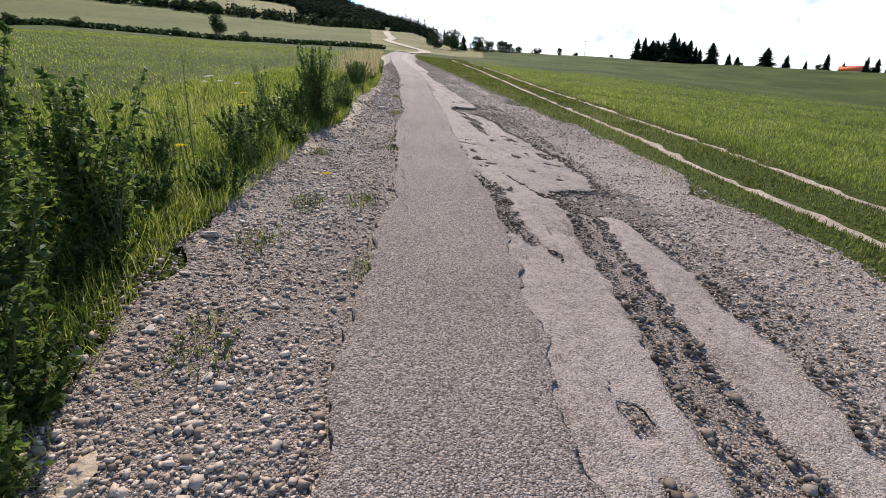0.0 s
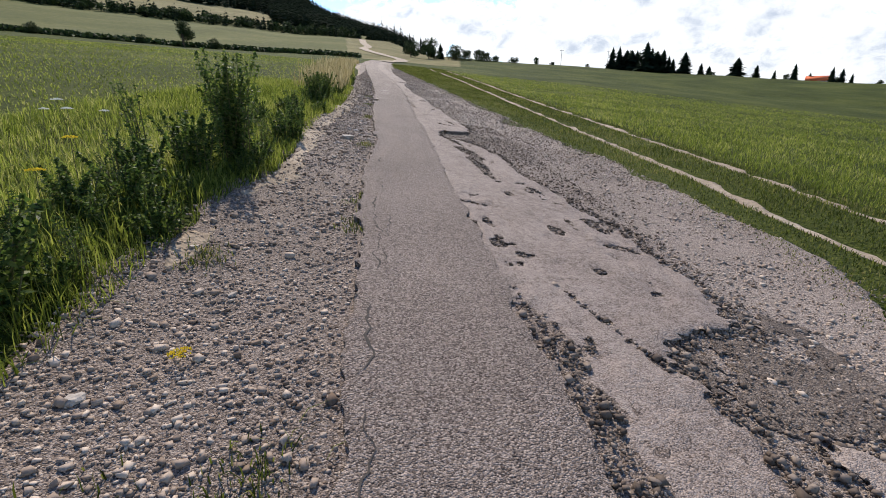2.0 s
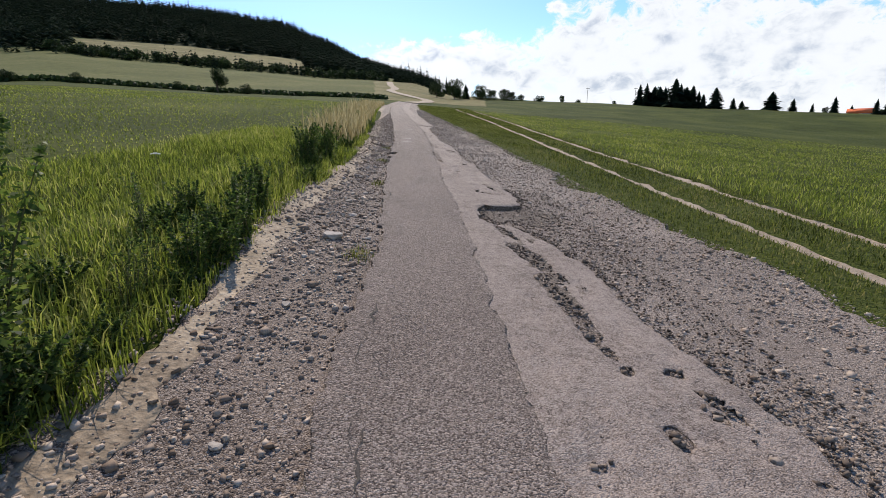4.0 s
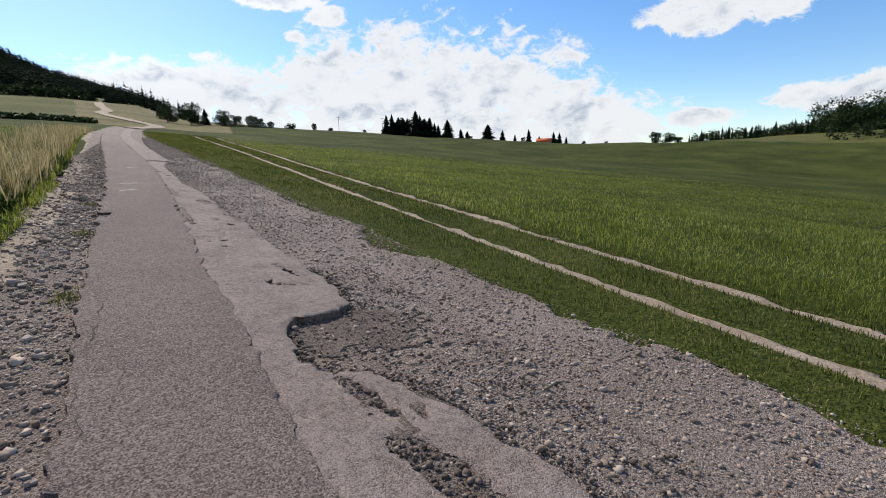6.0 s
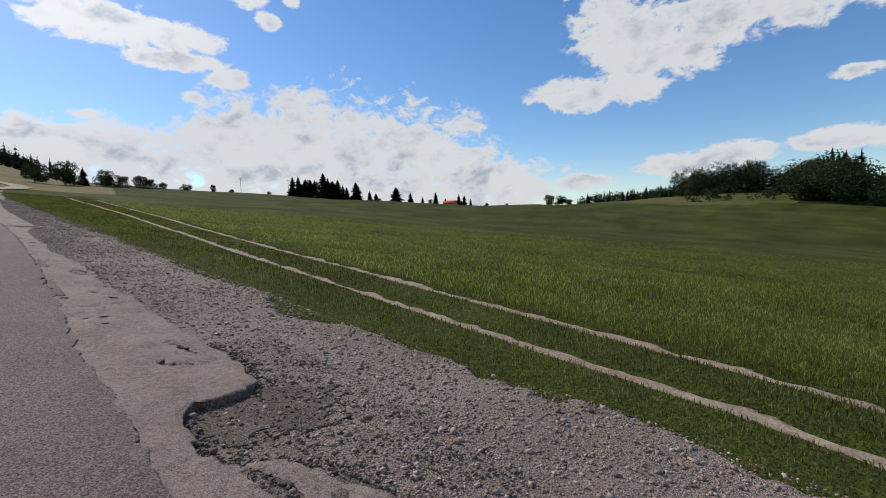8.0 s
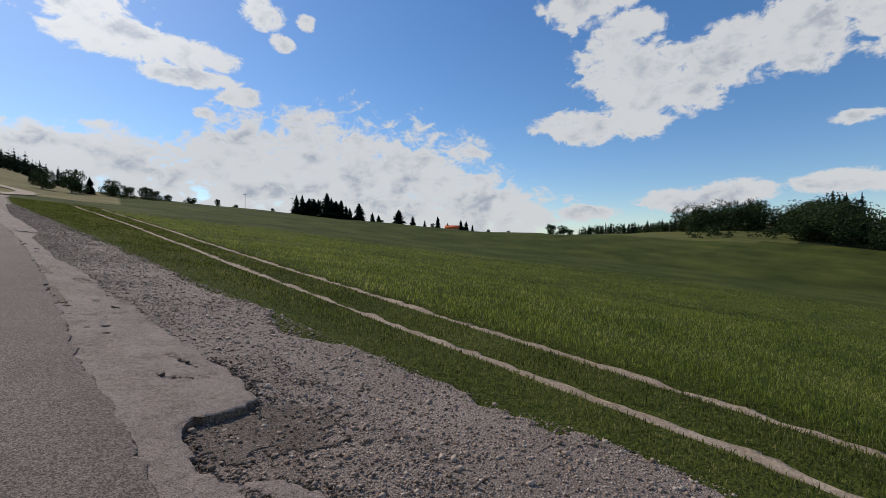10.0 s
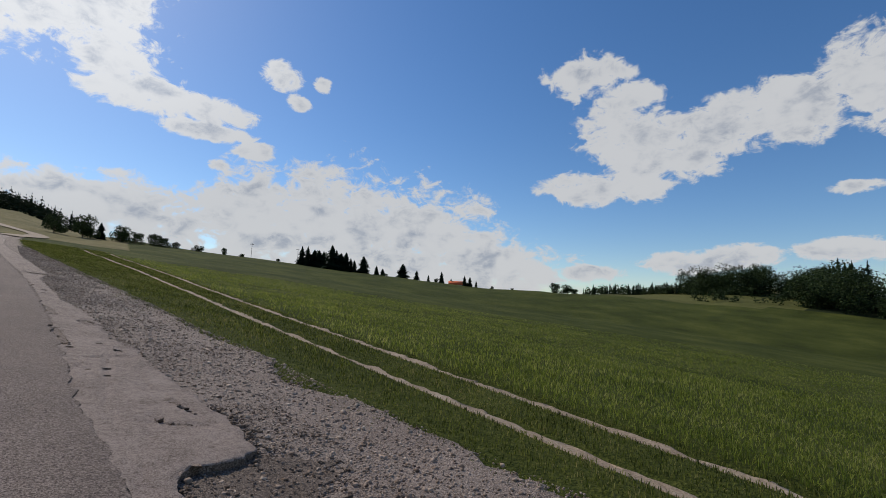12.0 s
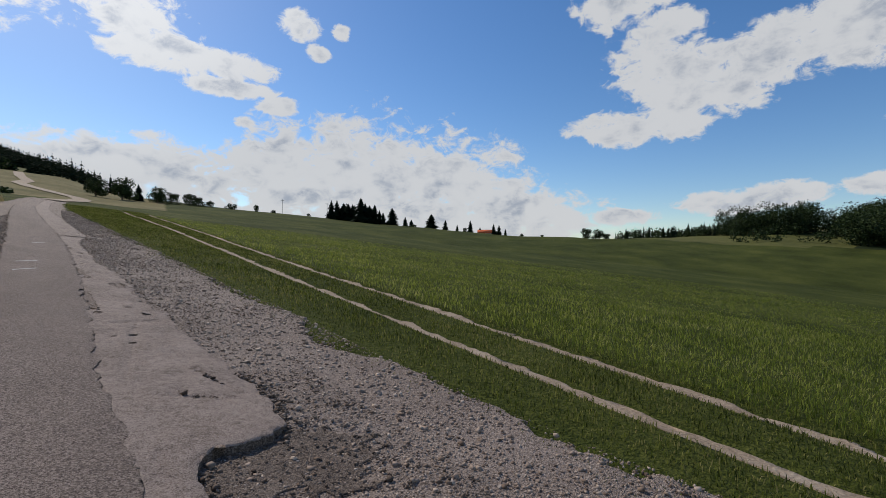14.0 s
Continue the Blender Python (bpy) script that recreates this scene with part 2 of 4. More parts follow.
NEEDLE = material("conifer_needles", [(0.2, (0.007, 0.013, 0.009)), (0.5, (0.014, 0.024, 0.014)), (0.8, (0.028, 0.042, 0.021))],
                  scale=0.3, fine=2.0, bump=0, random_amount=0.3, island=True, translucent=0.1, rough=1.0, spec=0.02)
BARK = material("bark", [(0.3, (0.05, 0.038, 0.028)), (0.7, (0.13, 0.10, 0.075))], scale=6.0, fine=30.0, bump=0.8, bump_scale=25.0)
STEM = material("weed_stem", [(0.3, (0.06, 0.07, 0.025)), (0.7, (0.14, 0.12, 0.05))], scale=8.0, fine=40.0, bump=0)
ROOF = material("orange_tiles", [(0.3, (0.50, 0.10, 0.035)), (0.7, (0.70, 0.17, 0.06))], scale=0.8, fine=5.0, bump=0.3, bump_scale=6.0)
PLASTER = material("white_plaster", [(0.3, (0.55, 0.53, 0.50)), (0.7, (0.75, 0.73, 0.69))], scale=0.6, fine=6.0, bump=0.1)
METAL = material("weathered_steel", [(0.3, (0.16, 0.17, 0.18)), (0.7, (0.28, 0.29, 0.30))], scale=2.0, fine=20.0, rough=0.6, bump=0)
GLASS = material("dark_window", [(0.3, (0.02, 0.025, 0.03)), (0.7, (0.04, 0.045, 0.05))], scale=2.0, fine=20.0, rough=0.1, bump=0, spec=0.5)


# ---- mesh tools ----
def mesh_from(name, verts, faces, mats, smooth=False, slots=None):
    """faces: an array (n, 3) or (n, 4), or a list of such arrays."""
    groups = faces if isinstance(faces, list) else [faces]
    me = bpy.data.meshes.new(name)
    verts = np.asarray(verts, dtype=np.float32)
    me.vertices.add(len(verts))
    me.vertices.foreach_set("co", verts.ravel())
    loops = np.concatenate([np.asarray(g, dtype=np.int32).ravel() for g in groups])
    sizes = np.concatenate([np.full(len(g), g.shape[1], dtype=np.int32) for g in groups])
    me.loops.add(len(loops))
    me.loops.foreach_set("vertex_index", loops)
    me.polygons.add(len(sizes))
    me.polygons.foreach_set("loop_start", np.concatenate([[0], np.cumsum(sizes)[:-1]]).astype(np.int32))
    me.polygons.foreach_set("loop_total", sizes)
    for m in mats if isinstance(mats, list) else [mats]:
        me.materials.append(m)
    if slots is not None:
        me.polygons.foreach_set("material_index", slots.astype(np.int32))
    if smooth:
        me.polygons.foreach_set("use_smooth", np.ones(len(sizes), dtype=bool))
    me.update(calc_edges=True)
    me.validate()
    return me


def joined(pieces):
    """Several (verts, faces) with equal face sizes as one."""
    vs, fs, n = [], [], 0
    for v, f in pieces:
        vs.append(v)
        fs.append(f + n)
        n += len(v)
    return np.concatenate(vs), np.concatenate(fs)


def part(name, mesh, parent, label=""):
    ob = new(name, mesh)
    ob.parent = parent
    return tagged(ob, label)


def wobble(x, y, scale, seed):
    """Cheap smooth noise in about -1 to 1, from a few crossed waves."""
    r = np.random.RandomState(seed)
    total = np.zeros(np.broadcast(x, y).shape)
    for k in range(7):
        a, f, p = r.uniform(0, 6.283), scale * 1.55 ** (k - 2), r.uniform(0, 6.283)
        total += np.sin((x * np.cos(a) + y * np.sin(a)) * f + p + 1.3 * np.sin((x * np.sin(a) - y * np.cos(a)) * f * 0.6 + p)) / 1.35 ** k
    return total / 2.6


def grit(x, y, seed, octaves=4):
    """Lattice noise in about -1 to 1, broken and angular at its finest."""
    total, amp, norm = 0.0, 1.0, 0.0
    for k in range(octaves):
        xi, yi = np.floor(x).astype(np.int64), np.floor(y).astype(np.int64)
        fx, fy = x - xi, y - yi
        fx, fy = fx * fx * (3 - 2 * fx), fy * fy * (3 - 2 * fy)

        def corner(i, j):
            h = (i * 374761393 + j * 668265263 + (seed + k) * 974634777) & 0x7FFFFFFF
            h = ((h ^ (h >> 13)) * 1274126177) & 0x7FFFFFFF
            return ((h ^ (h >> 16)) & 0xFFFF) / 32767.5 - 1
        v = (corner(xi, yi) * (1 - fx) + corner(xi + 1, yi) * fx) * (1 - fy) + (corner(xi, yi + 1) * (1 - fx) + corner(xi + 1, yi + 1) * fx) * fy
        total, norm = total + v * amp, norm + amp
        x, y, amp = x * 2.1 + 7.3, y * 2.1 + 3.1, amp * 0.6
    return total / norm * 1.6


# ---- the lie of the land ----
AZ = np.array([-180, -120, -60, -42, -36, -23, -14, -11, -5, 0, 4.5, 14, 27, 40, 48, 58, 66, 72, 78, 87, 96, 115, 180], dtype=float)
DIST = np.array([30, 70, 120, 180, 300, 500, 800, 1500, 4000], dtype=float)
# the slope that the lane lies on: it climbs ahead and falls to the right
FALL, CLIMB = -0.098, 0.098
EYE_X, EYE_Y, EYE_Z = -0.2, 8.6, 1.35
# elevation of the ground over that slope, in degrees, as seen from the road, at 70, 120, 180, 300, 500, 800 m
RISE = {-180: "-1.0 -.6 .7 1.5 2.4 3.3", -120: "-2.2 -2.0 -1.8 -1.4 -1.2 -1.0", -60: "-3.6 -3.4 -2.8 -1.5 -.2 1.0", -42: "-2.8 -2.5 -1.8 -.6 1.2 3.7",
        -36: "-2.4 -1.9 -1.0 .3 2.3 5.0", -23: "-2.0 -1.65 -.6 .6 2.8 6.2", -14: "-1.6 -1.2 -.2 .9 2.8 6.1", -11: "-1.5 -1.0 0 .9 2.6 5.0",
        -5: "-1.3 -.7 .5 1.3 2.0 3.0", 0: "-1.2 -.5 .6 1.4 1.8 2.0", 4.5: "-1.1 -.4 .4 .6 .7 .7", 14: "-1.0 -.1 1.0 .8 .6 .4", 27: "-.8 .4 1.6 1.2 1 .8",
        40: "-.7 .6 2.3 1.8 1.4 1.2", 48: "-.6 .8 2.75 2.2 2 1.8", 58: "-.4 1.2 3.75 3.3 3 2.6", 66: "-.3 1.5 4.6 4.9 4.6 4", 72: "-.2 1.6 4.6 6.4 6 5",
        78: "-.1 1.7 5.2 7.2 7 6", 87: "-.1 1.7 5.5 7.4 7 6", 96: "-.1 1.6 5.3 7.0 7 6", 115: "-.6 .6 3 4 4 4", 180: "-1.0 -.6 .7 1.5 2.4 3.3"}
NEAR = {-60: -0.6, -42: -0.4, -36: -0.3, -23: -0.15, -120: -0.4}
HEIGHT = np.zeros((len(AZ), len(DIST)))
for _i, _az in enumerate(AZ):
    _key = int(_az) if _az == int(_az) else float(_az)
    _els = [float(s) for s in RISE[_key].split()]
    HEIGHT[_i, 0] = NEAR.get(_key, 0.0)
    for _j, _el in enumerate(_els):
        HEIGHT[_i, _j + 1] = EYE_Z + DIST[_j + 1] * math.tan(radians(_el))
    HEIGHT[_i, 7] = HEIGHT[_i, 6] - 25
    HEIGHT[_i, 8] = HEIGHT[_i, 6] - 120


def tilt(x, y):
    """The slope under lane and fields, easing off far away."""
    far = np.hypot(x, y - EYE_Y)
    return (FALL * x + CLIMB * y) * np.minimum(1.0, 1500 / np.maximum(far, 1.0))


def bend(y):
    """How far the lane swings out to the left before it climbs."""
    return np.interp(np.asarray(y, dtype=float), [20, 26, 36, 48, 64, 90, 105, 114], [0, -0.2, -0.75, -1.4, -2.0, -2.1, -1.7, -1.2])


def gravel_left(y):
    return bend(y) + np.interp(y, [-5, 1, 1.85, 2.6, 4.4, 6.6, 7.6, 10, 11, 13, 15.5, 20, 28, 46, 75],
                               [-1.3, -1.33, -1.55, -1.68, -1.58, -1.6, -1.4, -1.47, -1.55, -1.4, -1.35, -1.45, -1.5, -1.6, -1.7])


def gravel_right(y):
    return bend(y) + np.interp(y, [-5, 2, 5, 7, 9.2, 11, 14, 16, 19, 24, 35, 50, 75], [3.25, 3.15, 3.15, 3.45, 3.5, 3.15, 2.95, 2.9, 2.65, 2.65, 2.7, 2.8, 2.9])


def land(x, y, trough=True):
    """Height of the ground sheet."""
    x, y = np.asarray(x, dtype=float), np.asarray(y, dtype=float)
    d, az = np.hypot(x - EYE_X, y - EYE_Y), np.degrees(np.arctan2(x - EYE_X, y - EYE_Y))
    i = np.clip(np.searchsorted(AZ, az) - 1, 0, len(AZ) - 2)
    s = (az - AZ[i]) / (AZ[i + 1] - AZ[i])
    s = s * s * (3 - 2 * s) * 0.5 + s * 0.5
    dd = np.clip(d, 30, 3999)
    j = np.clip(np.searchsorted(DIST, dd) - 1, 0, len(DIST) - 2)
    q = (dd - DIST[j]) / (DIST[j + 1] - DIST[j])
    lo = HEIGHT[i, j] * (1 - s) + HEIGHT[i + 1, j] * s
    hi = HEIGHT[i, j + 1] * (1 - s) + HEIGHT[i + 1, j + 1] * s
    h = (lo * (1 - q) + hi * q) * np.clip((d - 8) / 22, 0, 1)
    h = h + wobble(x, y, 0.02, 5) * np.clip((d - 60) / 300, 0, 1) * 2.2 + wobble(x, y, 0.5, 6) * 0.03 * np.clip((np.abs(x - 0.8) - 2.6) / 2, 0, 1)
    # the left verge stands a little over the road, the field behind it drops away
    h = h + 0.10 * np.exp(-((x + 2.3) / 0.5) ** 2) * (np.abs(y) < 90)
    # the field stands above the worn tracks
    h = h + 0.05 * np.clip((x - track(y, 2) - 0.3) / 0.5, 0, 1) * np.clip((30 - d) / 10, 0, 1)
    for n in (1, 2):
        h = h - 0.07 * np.exp(-((x - track(y, n)) / 0.22) ** 2) * (np.abs(y - 20) < 75)
    h = h + tilt(x, y)
    if trough:
        inside = np.clip((x - gravel_left(y) - 0.05) / 0.25, 0, 1) * np.clip((gravel_right(y) - 0.05 - x) / 0.25, 0, 1)
        h = h - 0.16 * inside * (y < 112)
    return h


def track(y, n):
    ys = [-20, 0, 6, 8, 9.5, 12, 14, 17.5, 23, 33, 45, 66, 100]
    if n == 1:
        return np.interp(y, ys, [5.0, 4.6, 4.5, 4.6, 4.85, 4.9, 4.95, 5.1, 5.35, 5.9, 6.4, 7.0, 7.8])
    return np.interp(y, ys, [6.6, 6.2, 6.2, 6.4, 6.55, 6.65, 6.7, 6.85, 7.1, 7.8, 8.5, 9.6, 11.0])


def stretch(start, stop, step, far, grow):
    """Grid lines: even between start and stop, then growing out to +-far."""
    mid = list(np.arange(start, stop + 1e-6, step))
    up, v, s = [], stop, step
    while v < far:
        s *= grow
        v += s
        up.append(v)
    down, v, s = [], start, step
    while v > -far:
        s *= grow
        v -= s
        down.append(v)
    return np.array(down[::-1] + mid + up)


def build_ground():
    xs, ys = stretch(-3.0, 9.0, 0.16, 4000, 1.055), stretch(-6.0, 34.0, 0.3, 4000, 1.05)
    X, Y = np.meshgrid(xs, ys)
    V = np.stack([X, Y, land(X, Y)], -1).reshape(-1, 3)
    nx, ny = len(xs), len(ys)
    a = (np.arange(ny - 1)[:, None] * nx + np.arange(nx - 1)[None]).ravel()
    F = np.stack([a, a + 1, a + nx + 1, a + nx], 1)
    C = V[F].mean(1)
    d, az = np.hypot(C[:, 0] - EYE_X, C[:, 1] - EYE_Y), np.degrees(np.arctan2(C[:, 0] - EYE_X, C[:, 1] - EYE_Y))
    slot = np.zeros(len(F), dtype=int)
    slot[(az > -75) & (az < 3.5) & (d > 128)] = 1
    slot[(az > -33) & (az < -12) & (d > 335) & (d < 470)] = 2
    slot[(az > -4.5) & (az < 9) & (d > 120) & (d < 330)] = 2
    slot[(az > 60) & (az < 84) & (d > 184) & (d < 300)] = 1
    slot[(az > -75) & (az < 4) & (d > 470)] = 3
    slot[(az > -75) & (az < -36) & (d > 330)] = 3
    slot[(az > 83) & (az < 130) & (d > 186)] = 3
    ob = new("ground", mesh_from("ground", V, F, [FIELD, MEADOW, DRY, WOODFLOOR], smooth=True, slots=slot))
    tagged(ob, "green hay field and meadows rolling away to wooded hills", "ground", kind="structure")


# ---- the broken road ----
def ellipse(x, y, cx, cy, rx, ry, turn=0.0):
    c, s = math.cos(radians(turn)), math.sin(radians(turn))
    u, v = (x - cx) * c + (y - cy) * s, -(x - cx) * s + (y - cy) * c
    return (np.sqrt((u / rx) ** 2 + (v / ry) ** 2) - 1) * min(rx, ry)


# potholes and bare places: centre, half widths, turn
HOLES = [(1.75, 4.45, 0.56, 0.48, 0), (0.58, 4.25, 0.11, 0.85, -2), (1.02, 9.85, 0.10, 0.52, 10), (1.03, 8.85, 0.06, 0.75, 5), (0.93, 10.75, 0.035, 0.36, 14),
         (1.08, 7.52, 0.05, 0.10, 5), (1.21, 6.44, 0.07, 0.13, 8), (1.69, 6.58, 0.05, 0.27, 6), (1.67, 6.08, 0.13, 0.05, -25), (1.26, 5.60, 0.08, 0.07, 0),
         (0.56, 7.07, 0.16, 0.022, -25), (0.50, 6.50, 0.016, 0.20, 0), (0.72, 5.95, 0.018, 0.12, 8), (0.98, 4.90, 0.02, 0.50, 18), (1.45, 7.75, 0.04, 0.20, 20),
         (1.32, 16.7, 0.14, 0.45, 5), (0.52, 17.0, 0.05, 1.2, 2), (0.53, 20.0, 0.06, 0.7, 4), (0.98, 18.6, 0.09, 0.30, 0), (1.15, 13.6, 0.020, 0.5, 15), (0.80, 14.9, 0.018, 0.6, -8), (1.08, 12.9, 0.18, 0.018, -25), (1.0, 15.7, 0.16, 0.020, 20),
         (1.0, 29.4, 0.75, 0.30, 0), (1.25, 34.0, 0.30, 1.6, 0), (0.7, 40.0, 0.16, 2.2, 0), (-0.2, 27.6, 0.5, 0.07, 0),
         (-0.50, 8.9, 0.06, 0.10, 0), (-0.44, 10.1, 0.05, 0.16, 0), (-0.55, 16.8, 0.08, 0.2, 0)]


def asphalt_left(y):
    return bend(y) + np.interp(y, [-5, 2, 3, 4, 5.5, 6.5, 8, 10, 11.2, 13.3, 17, 26, 40, 75], [-0.55, -0.57, -0.54, -0.43, -0.42, -0.5, -0.5, -0.42, -0.47, -0.54, -0.62, -0.7, -0.7, -0.7])


def asphalt_right(y):
    return bend(y) + np.interp(y, [-5, 1.25, 1.6, 2.4, 3.2, 3.95, 4.8, 5.6, 6.1, 6.6, 6.9, 7.2, 7.8, 8.3, 9.0, 9.7, 10.1, 10.5, 11.0, 11.1, 11.3, 11.85, 11.98, 12.08, 12.2, 13, 14, 15.2, 16.4, 17.2, 19, 21, 22, 27, 30, 40, 75],
                               [1.5, 1.53, 1.66, 1.64, 1.75, 1.70, 1.85, 1.92, 1.85, 1.95, 1.82, 1.72, 1.70, 1.57, 1.48, 1.56, 1.42, 1.30, 1.08, 0.82, 0.73, 0.77, 0.84, 1.25, 1.42, 1.50, 1.42, 1.32, 1.32, 1.1, 1.15, 1.0, 0.92, 0.9, 1.4, 1.5, 1.6])


def channel(y):
    """Middle and half width of the gravelly groove between the two tongues of old asphalt."""
    return np.interp(y, [0, 1, 1.7, 2.3, 3, 3.9, 4.4], [0.97, 0.975, 1.02, 1.12, 1.18, 1.31, 1.42]), np.interp(y, [0, 1, 1.7, 2.3, 3, 3.9, 4.6], [0.19, 0.19, 0.17, 0.15, 0.17, 0.17, 0.0])


def seam(y):
    return bend(y) + np.interp(y, [0, 1.1, 2.3, 3.3, 4.2, 5.6, 8, 10.3, 11.4, 14, 17, 22, 28, 60], [0.32, 0.33, 0.38, 0.48, 0.48, 0.49, 0.42, 0.5, 0.5, 0.43, 0.46, 0.5, 0.55, 0.6]) + 0.02 * wobble(0 * y, y, 5.0, 24)


def overlay(x, y):
    """The newer coarse strip on the left."""
    d = np.minimum(x - asphalt_left(y) - 0.06 * grit(x * 3, y * 3, 11), seam(y) - x + 0.05 * grit(x * 5, y * 4, 15))
    for h in HOLES:
        if h[0] < 0.4:
            d = np.minimum(d, ellipse(x, y, *h) + 0.04 * grit(x * 9, y * 9, 13))
    return d + 0.012 * grit(x * 16, y * 16, 14)


def old_layer(x, y):
    """The older worn surface, broken into tongues and islands."""
    d = np.minimum(x - 0.22 - bend(y), asphalt_right(y) - x + 0.055 * grit(x * 4.5, y * 4.5, 12))
    mid, half = channel(y)
    d = np.minimum(d, np.where(y < 4.6, np.abs(x - mid) - half + 0.05 * grit(x * 5, y * 5, 17), 9.0))
    for h in HOLES:
        if h[0] >= 0.4:
            d = np.minimum(d, ellipse(x, y, *h) + 0.085 * min(1, h[2] / 0.16, h[3] / 0.16) * grit(x * 6, y * 5, 13, 4))
    worn = grit(x * 6.5, y * 2.6, 16, 4)
    near = np.interp(y, [7, 9, 12, 17, 30], [0.9, 0.45, 0.1, 0.3, 0.7])
    u = x - bend(y)
    loose = 0.20 * np.exp(-((u - 0.58) / 0.08) ** 2) * near + 0.24 * np.exp(-((u - 0.68) / 0.14) ** 2) * (y < 4.5) + 0.18 * np.exp(-((u - 1.1) / 0.14) ** 2) * (y > 13) + 0.22 * np.clip((u - 1.55) / 0.3, 0, 1)
    loose = loose + 0.12 * grit(x * 0.5, y * 0.35, 28, 2) - 0.25 * np.clip((y - 11) / 1.0, 0, 1) * np.clip((17 - y) / 1.5, 0, 1)
    d = np.minimum(d, (0.78 - loose - worn) * 0.06)
    return d + 0.016 * grit(x * 14, y * 14, 14)


def asphalt(x, y):
    return np.maximum(overlay(x, y), old_layer(x, y))


def slope(y):
    """The lane climbs gently further on."""
    x = 0.8 + bend(y)
    return (land(x, y, False) - tilt(x, y)) * np.clip((y - 26) / 6, 0, 1)


def overlay_top(x, y):
    z = 0.018 + 0.008 * wobble(x, y, 1.1, 21) + 0.003 * wobble(x, y, 9.0, 22)
    rut = 0.006 * np.sin((x - 0.1) * 9)
    edge = np.clip(overlay(x, y), 0, 0.06) / 0.06
    return z + rut - 0.012 * (1 - edge) + slope(y) + tilt(x, y)


def old_top(x, y):
    z = 0.008 * wobble(x, y, 1.1, 21) + 0.006 * wobble(x, y, 4.2, 25) + 0.003 * wobble(x, y, 12.0, 26)
    edge = np.clip(old_layer(x, y), 0, 0.05) / 0.05
    return z - 0.017 * (1 - edge) + slope(y) + tilt(x, y)


def gravel_top(x, y):
    under = np.clip((x + 0.7) / 0.3, 0, 1) * np.clip((2.3 - x) / 0.3, 0, 1)
    z = -0.042 + 0.020 * under + 0.016 * wobble(x, y, 1.7, 31) * (1 - 0.6 * under) + 0.008 * wobble(x, y, 8.0, 32)
    z = z - 0.050 * np.exp(-np.clip(ellipse(x, y, 1.25, 11.7, 0.55, 0.42), -9, 9).clip(0, None) * 5) - 0.035 * np.exp(-ellipse(x, y, 1.75, 4.45, 0.45, 0.42).clip(0, None) * 6)
    edge = np.minimum(x - gravel_left(y), gravel_right(y) - x)
    return z + 0.075 * np.exp(-(edge / 0.35).clip(0, None)) + 0.03 * np.clip((x - 2.2) / 0.8, 0, 1) + slope(y) + tilt(x, y)


def patch(sdf, top, xs, ys, thick):
    """The part of a grid where sdf > 0, its edge drawn onto the outline, with a rim that goes down."""
    X, Y = np.meshgrid(xs, ys)
    S = sdf(X, Y)
    gy, gx = np.gradient(S, ys, xs)
    g2 = np.maximum(gx * gx + gy * gy, 0.2)
    step = np.where(S < 0, -S / g2, 0)
    lim = max(xs[1] - xs[0], (ys[-1] - ys[0]) / len(ys))
    mx, my = np.clip(step * gx, -lim, lim), np.clip(step * gy, -lim, lim)
    nx = len(xs)
    inside = S > 0
    cell = inside[:-1, :-1] | inside[1:, :-1] | inside[:-1, 1:] | inside[1:, 1:]
    a = (np.arange(len(ys) - 1)[:, None] * nx + np.arange(nx - 1)[None])[cell]
    F = np.stack([a, a + 1, a + nx + 1, a + nx], 1)
    X2, Y2 = X + mx, Y + my
    V = np.stack([X2, Y2, top(X2, Y2)], -1).reshape(-1, 3)
    used = np.unique(F)
    remap = np.zeros(len(V), dtype=int)
    remap[used] = np.arange(len(used))
    V, F = V[used], remap[F]
    E = np.concatenate([F[:, [0, 1]], F[:, [1, 2]], F[:, [2, 3]], F[:, [3, 0]]])
    key = np.sort(E, 1)
    code = key[:, 0].astype(np.int64) * len(V) + key[:, 1]
    _, first, count = np.unique(code, return_index=True, return_counts=True)
    rim = E[first[count == 1]]
    lower = V.copy()
    lower[:, 2] -= thick
    Fr = np.stack([rim[:, 1], rim[:, 0], rim[:, 0] + len(V), rim[:, 1] + len(V)], 1)
    return np.concatenate([V, lower]), np.concatenate([F, Fr])


def rims(verts, faces):
    """1 for the broken, steep faces of a patch, 0 for its worn top."""
    p = verts[faces]
    n = np.cross(p[:, 2] - p[:, 0], p[:, 3] - p[:, 1])
    return (np.abs(n[:, 2]) < 0.6 * np.linalg.norm(n, axis=1)).astype(int)


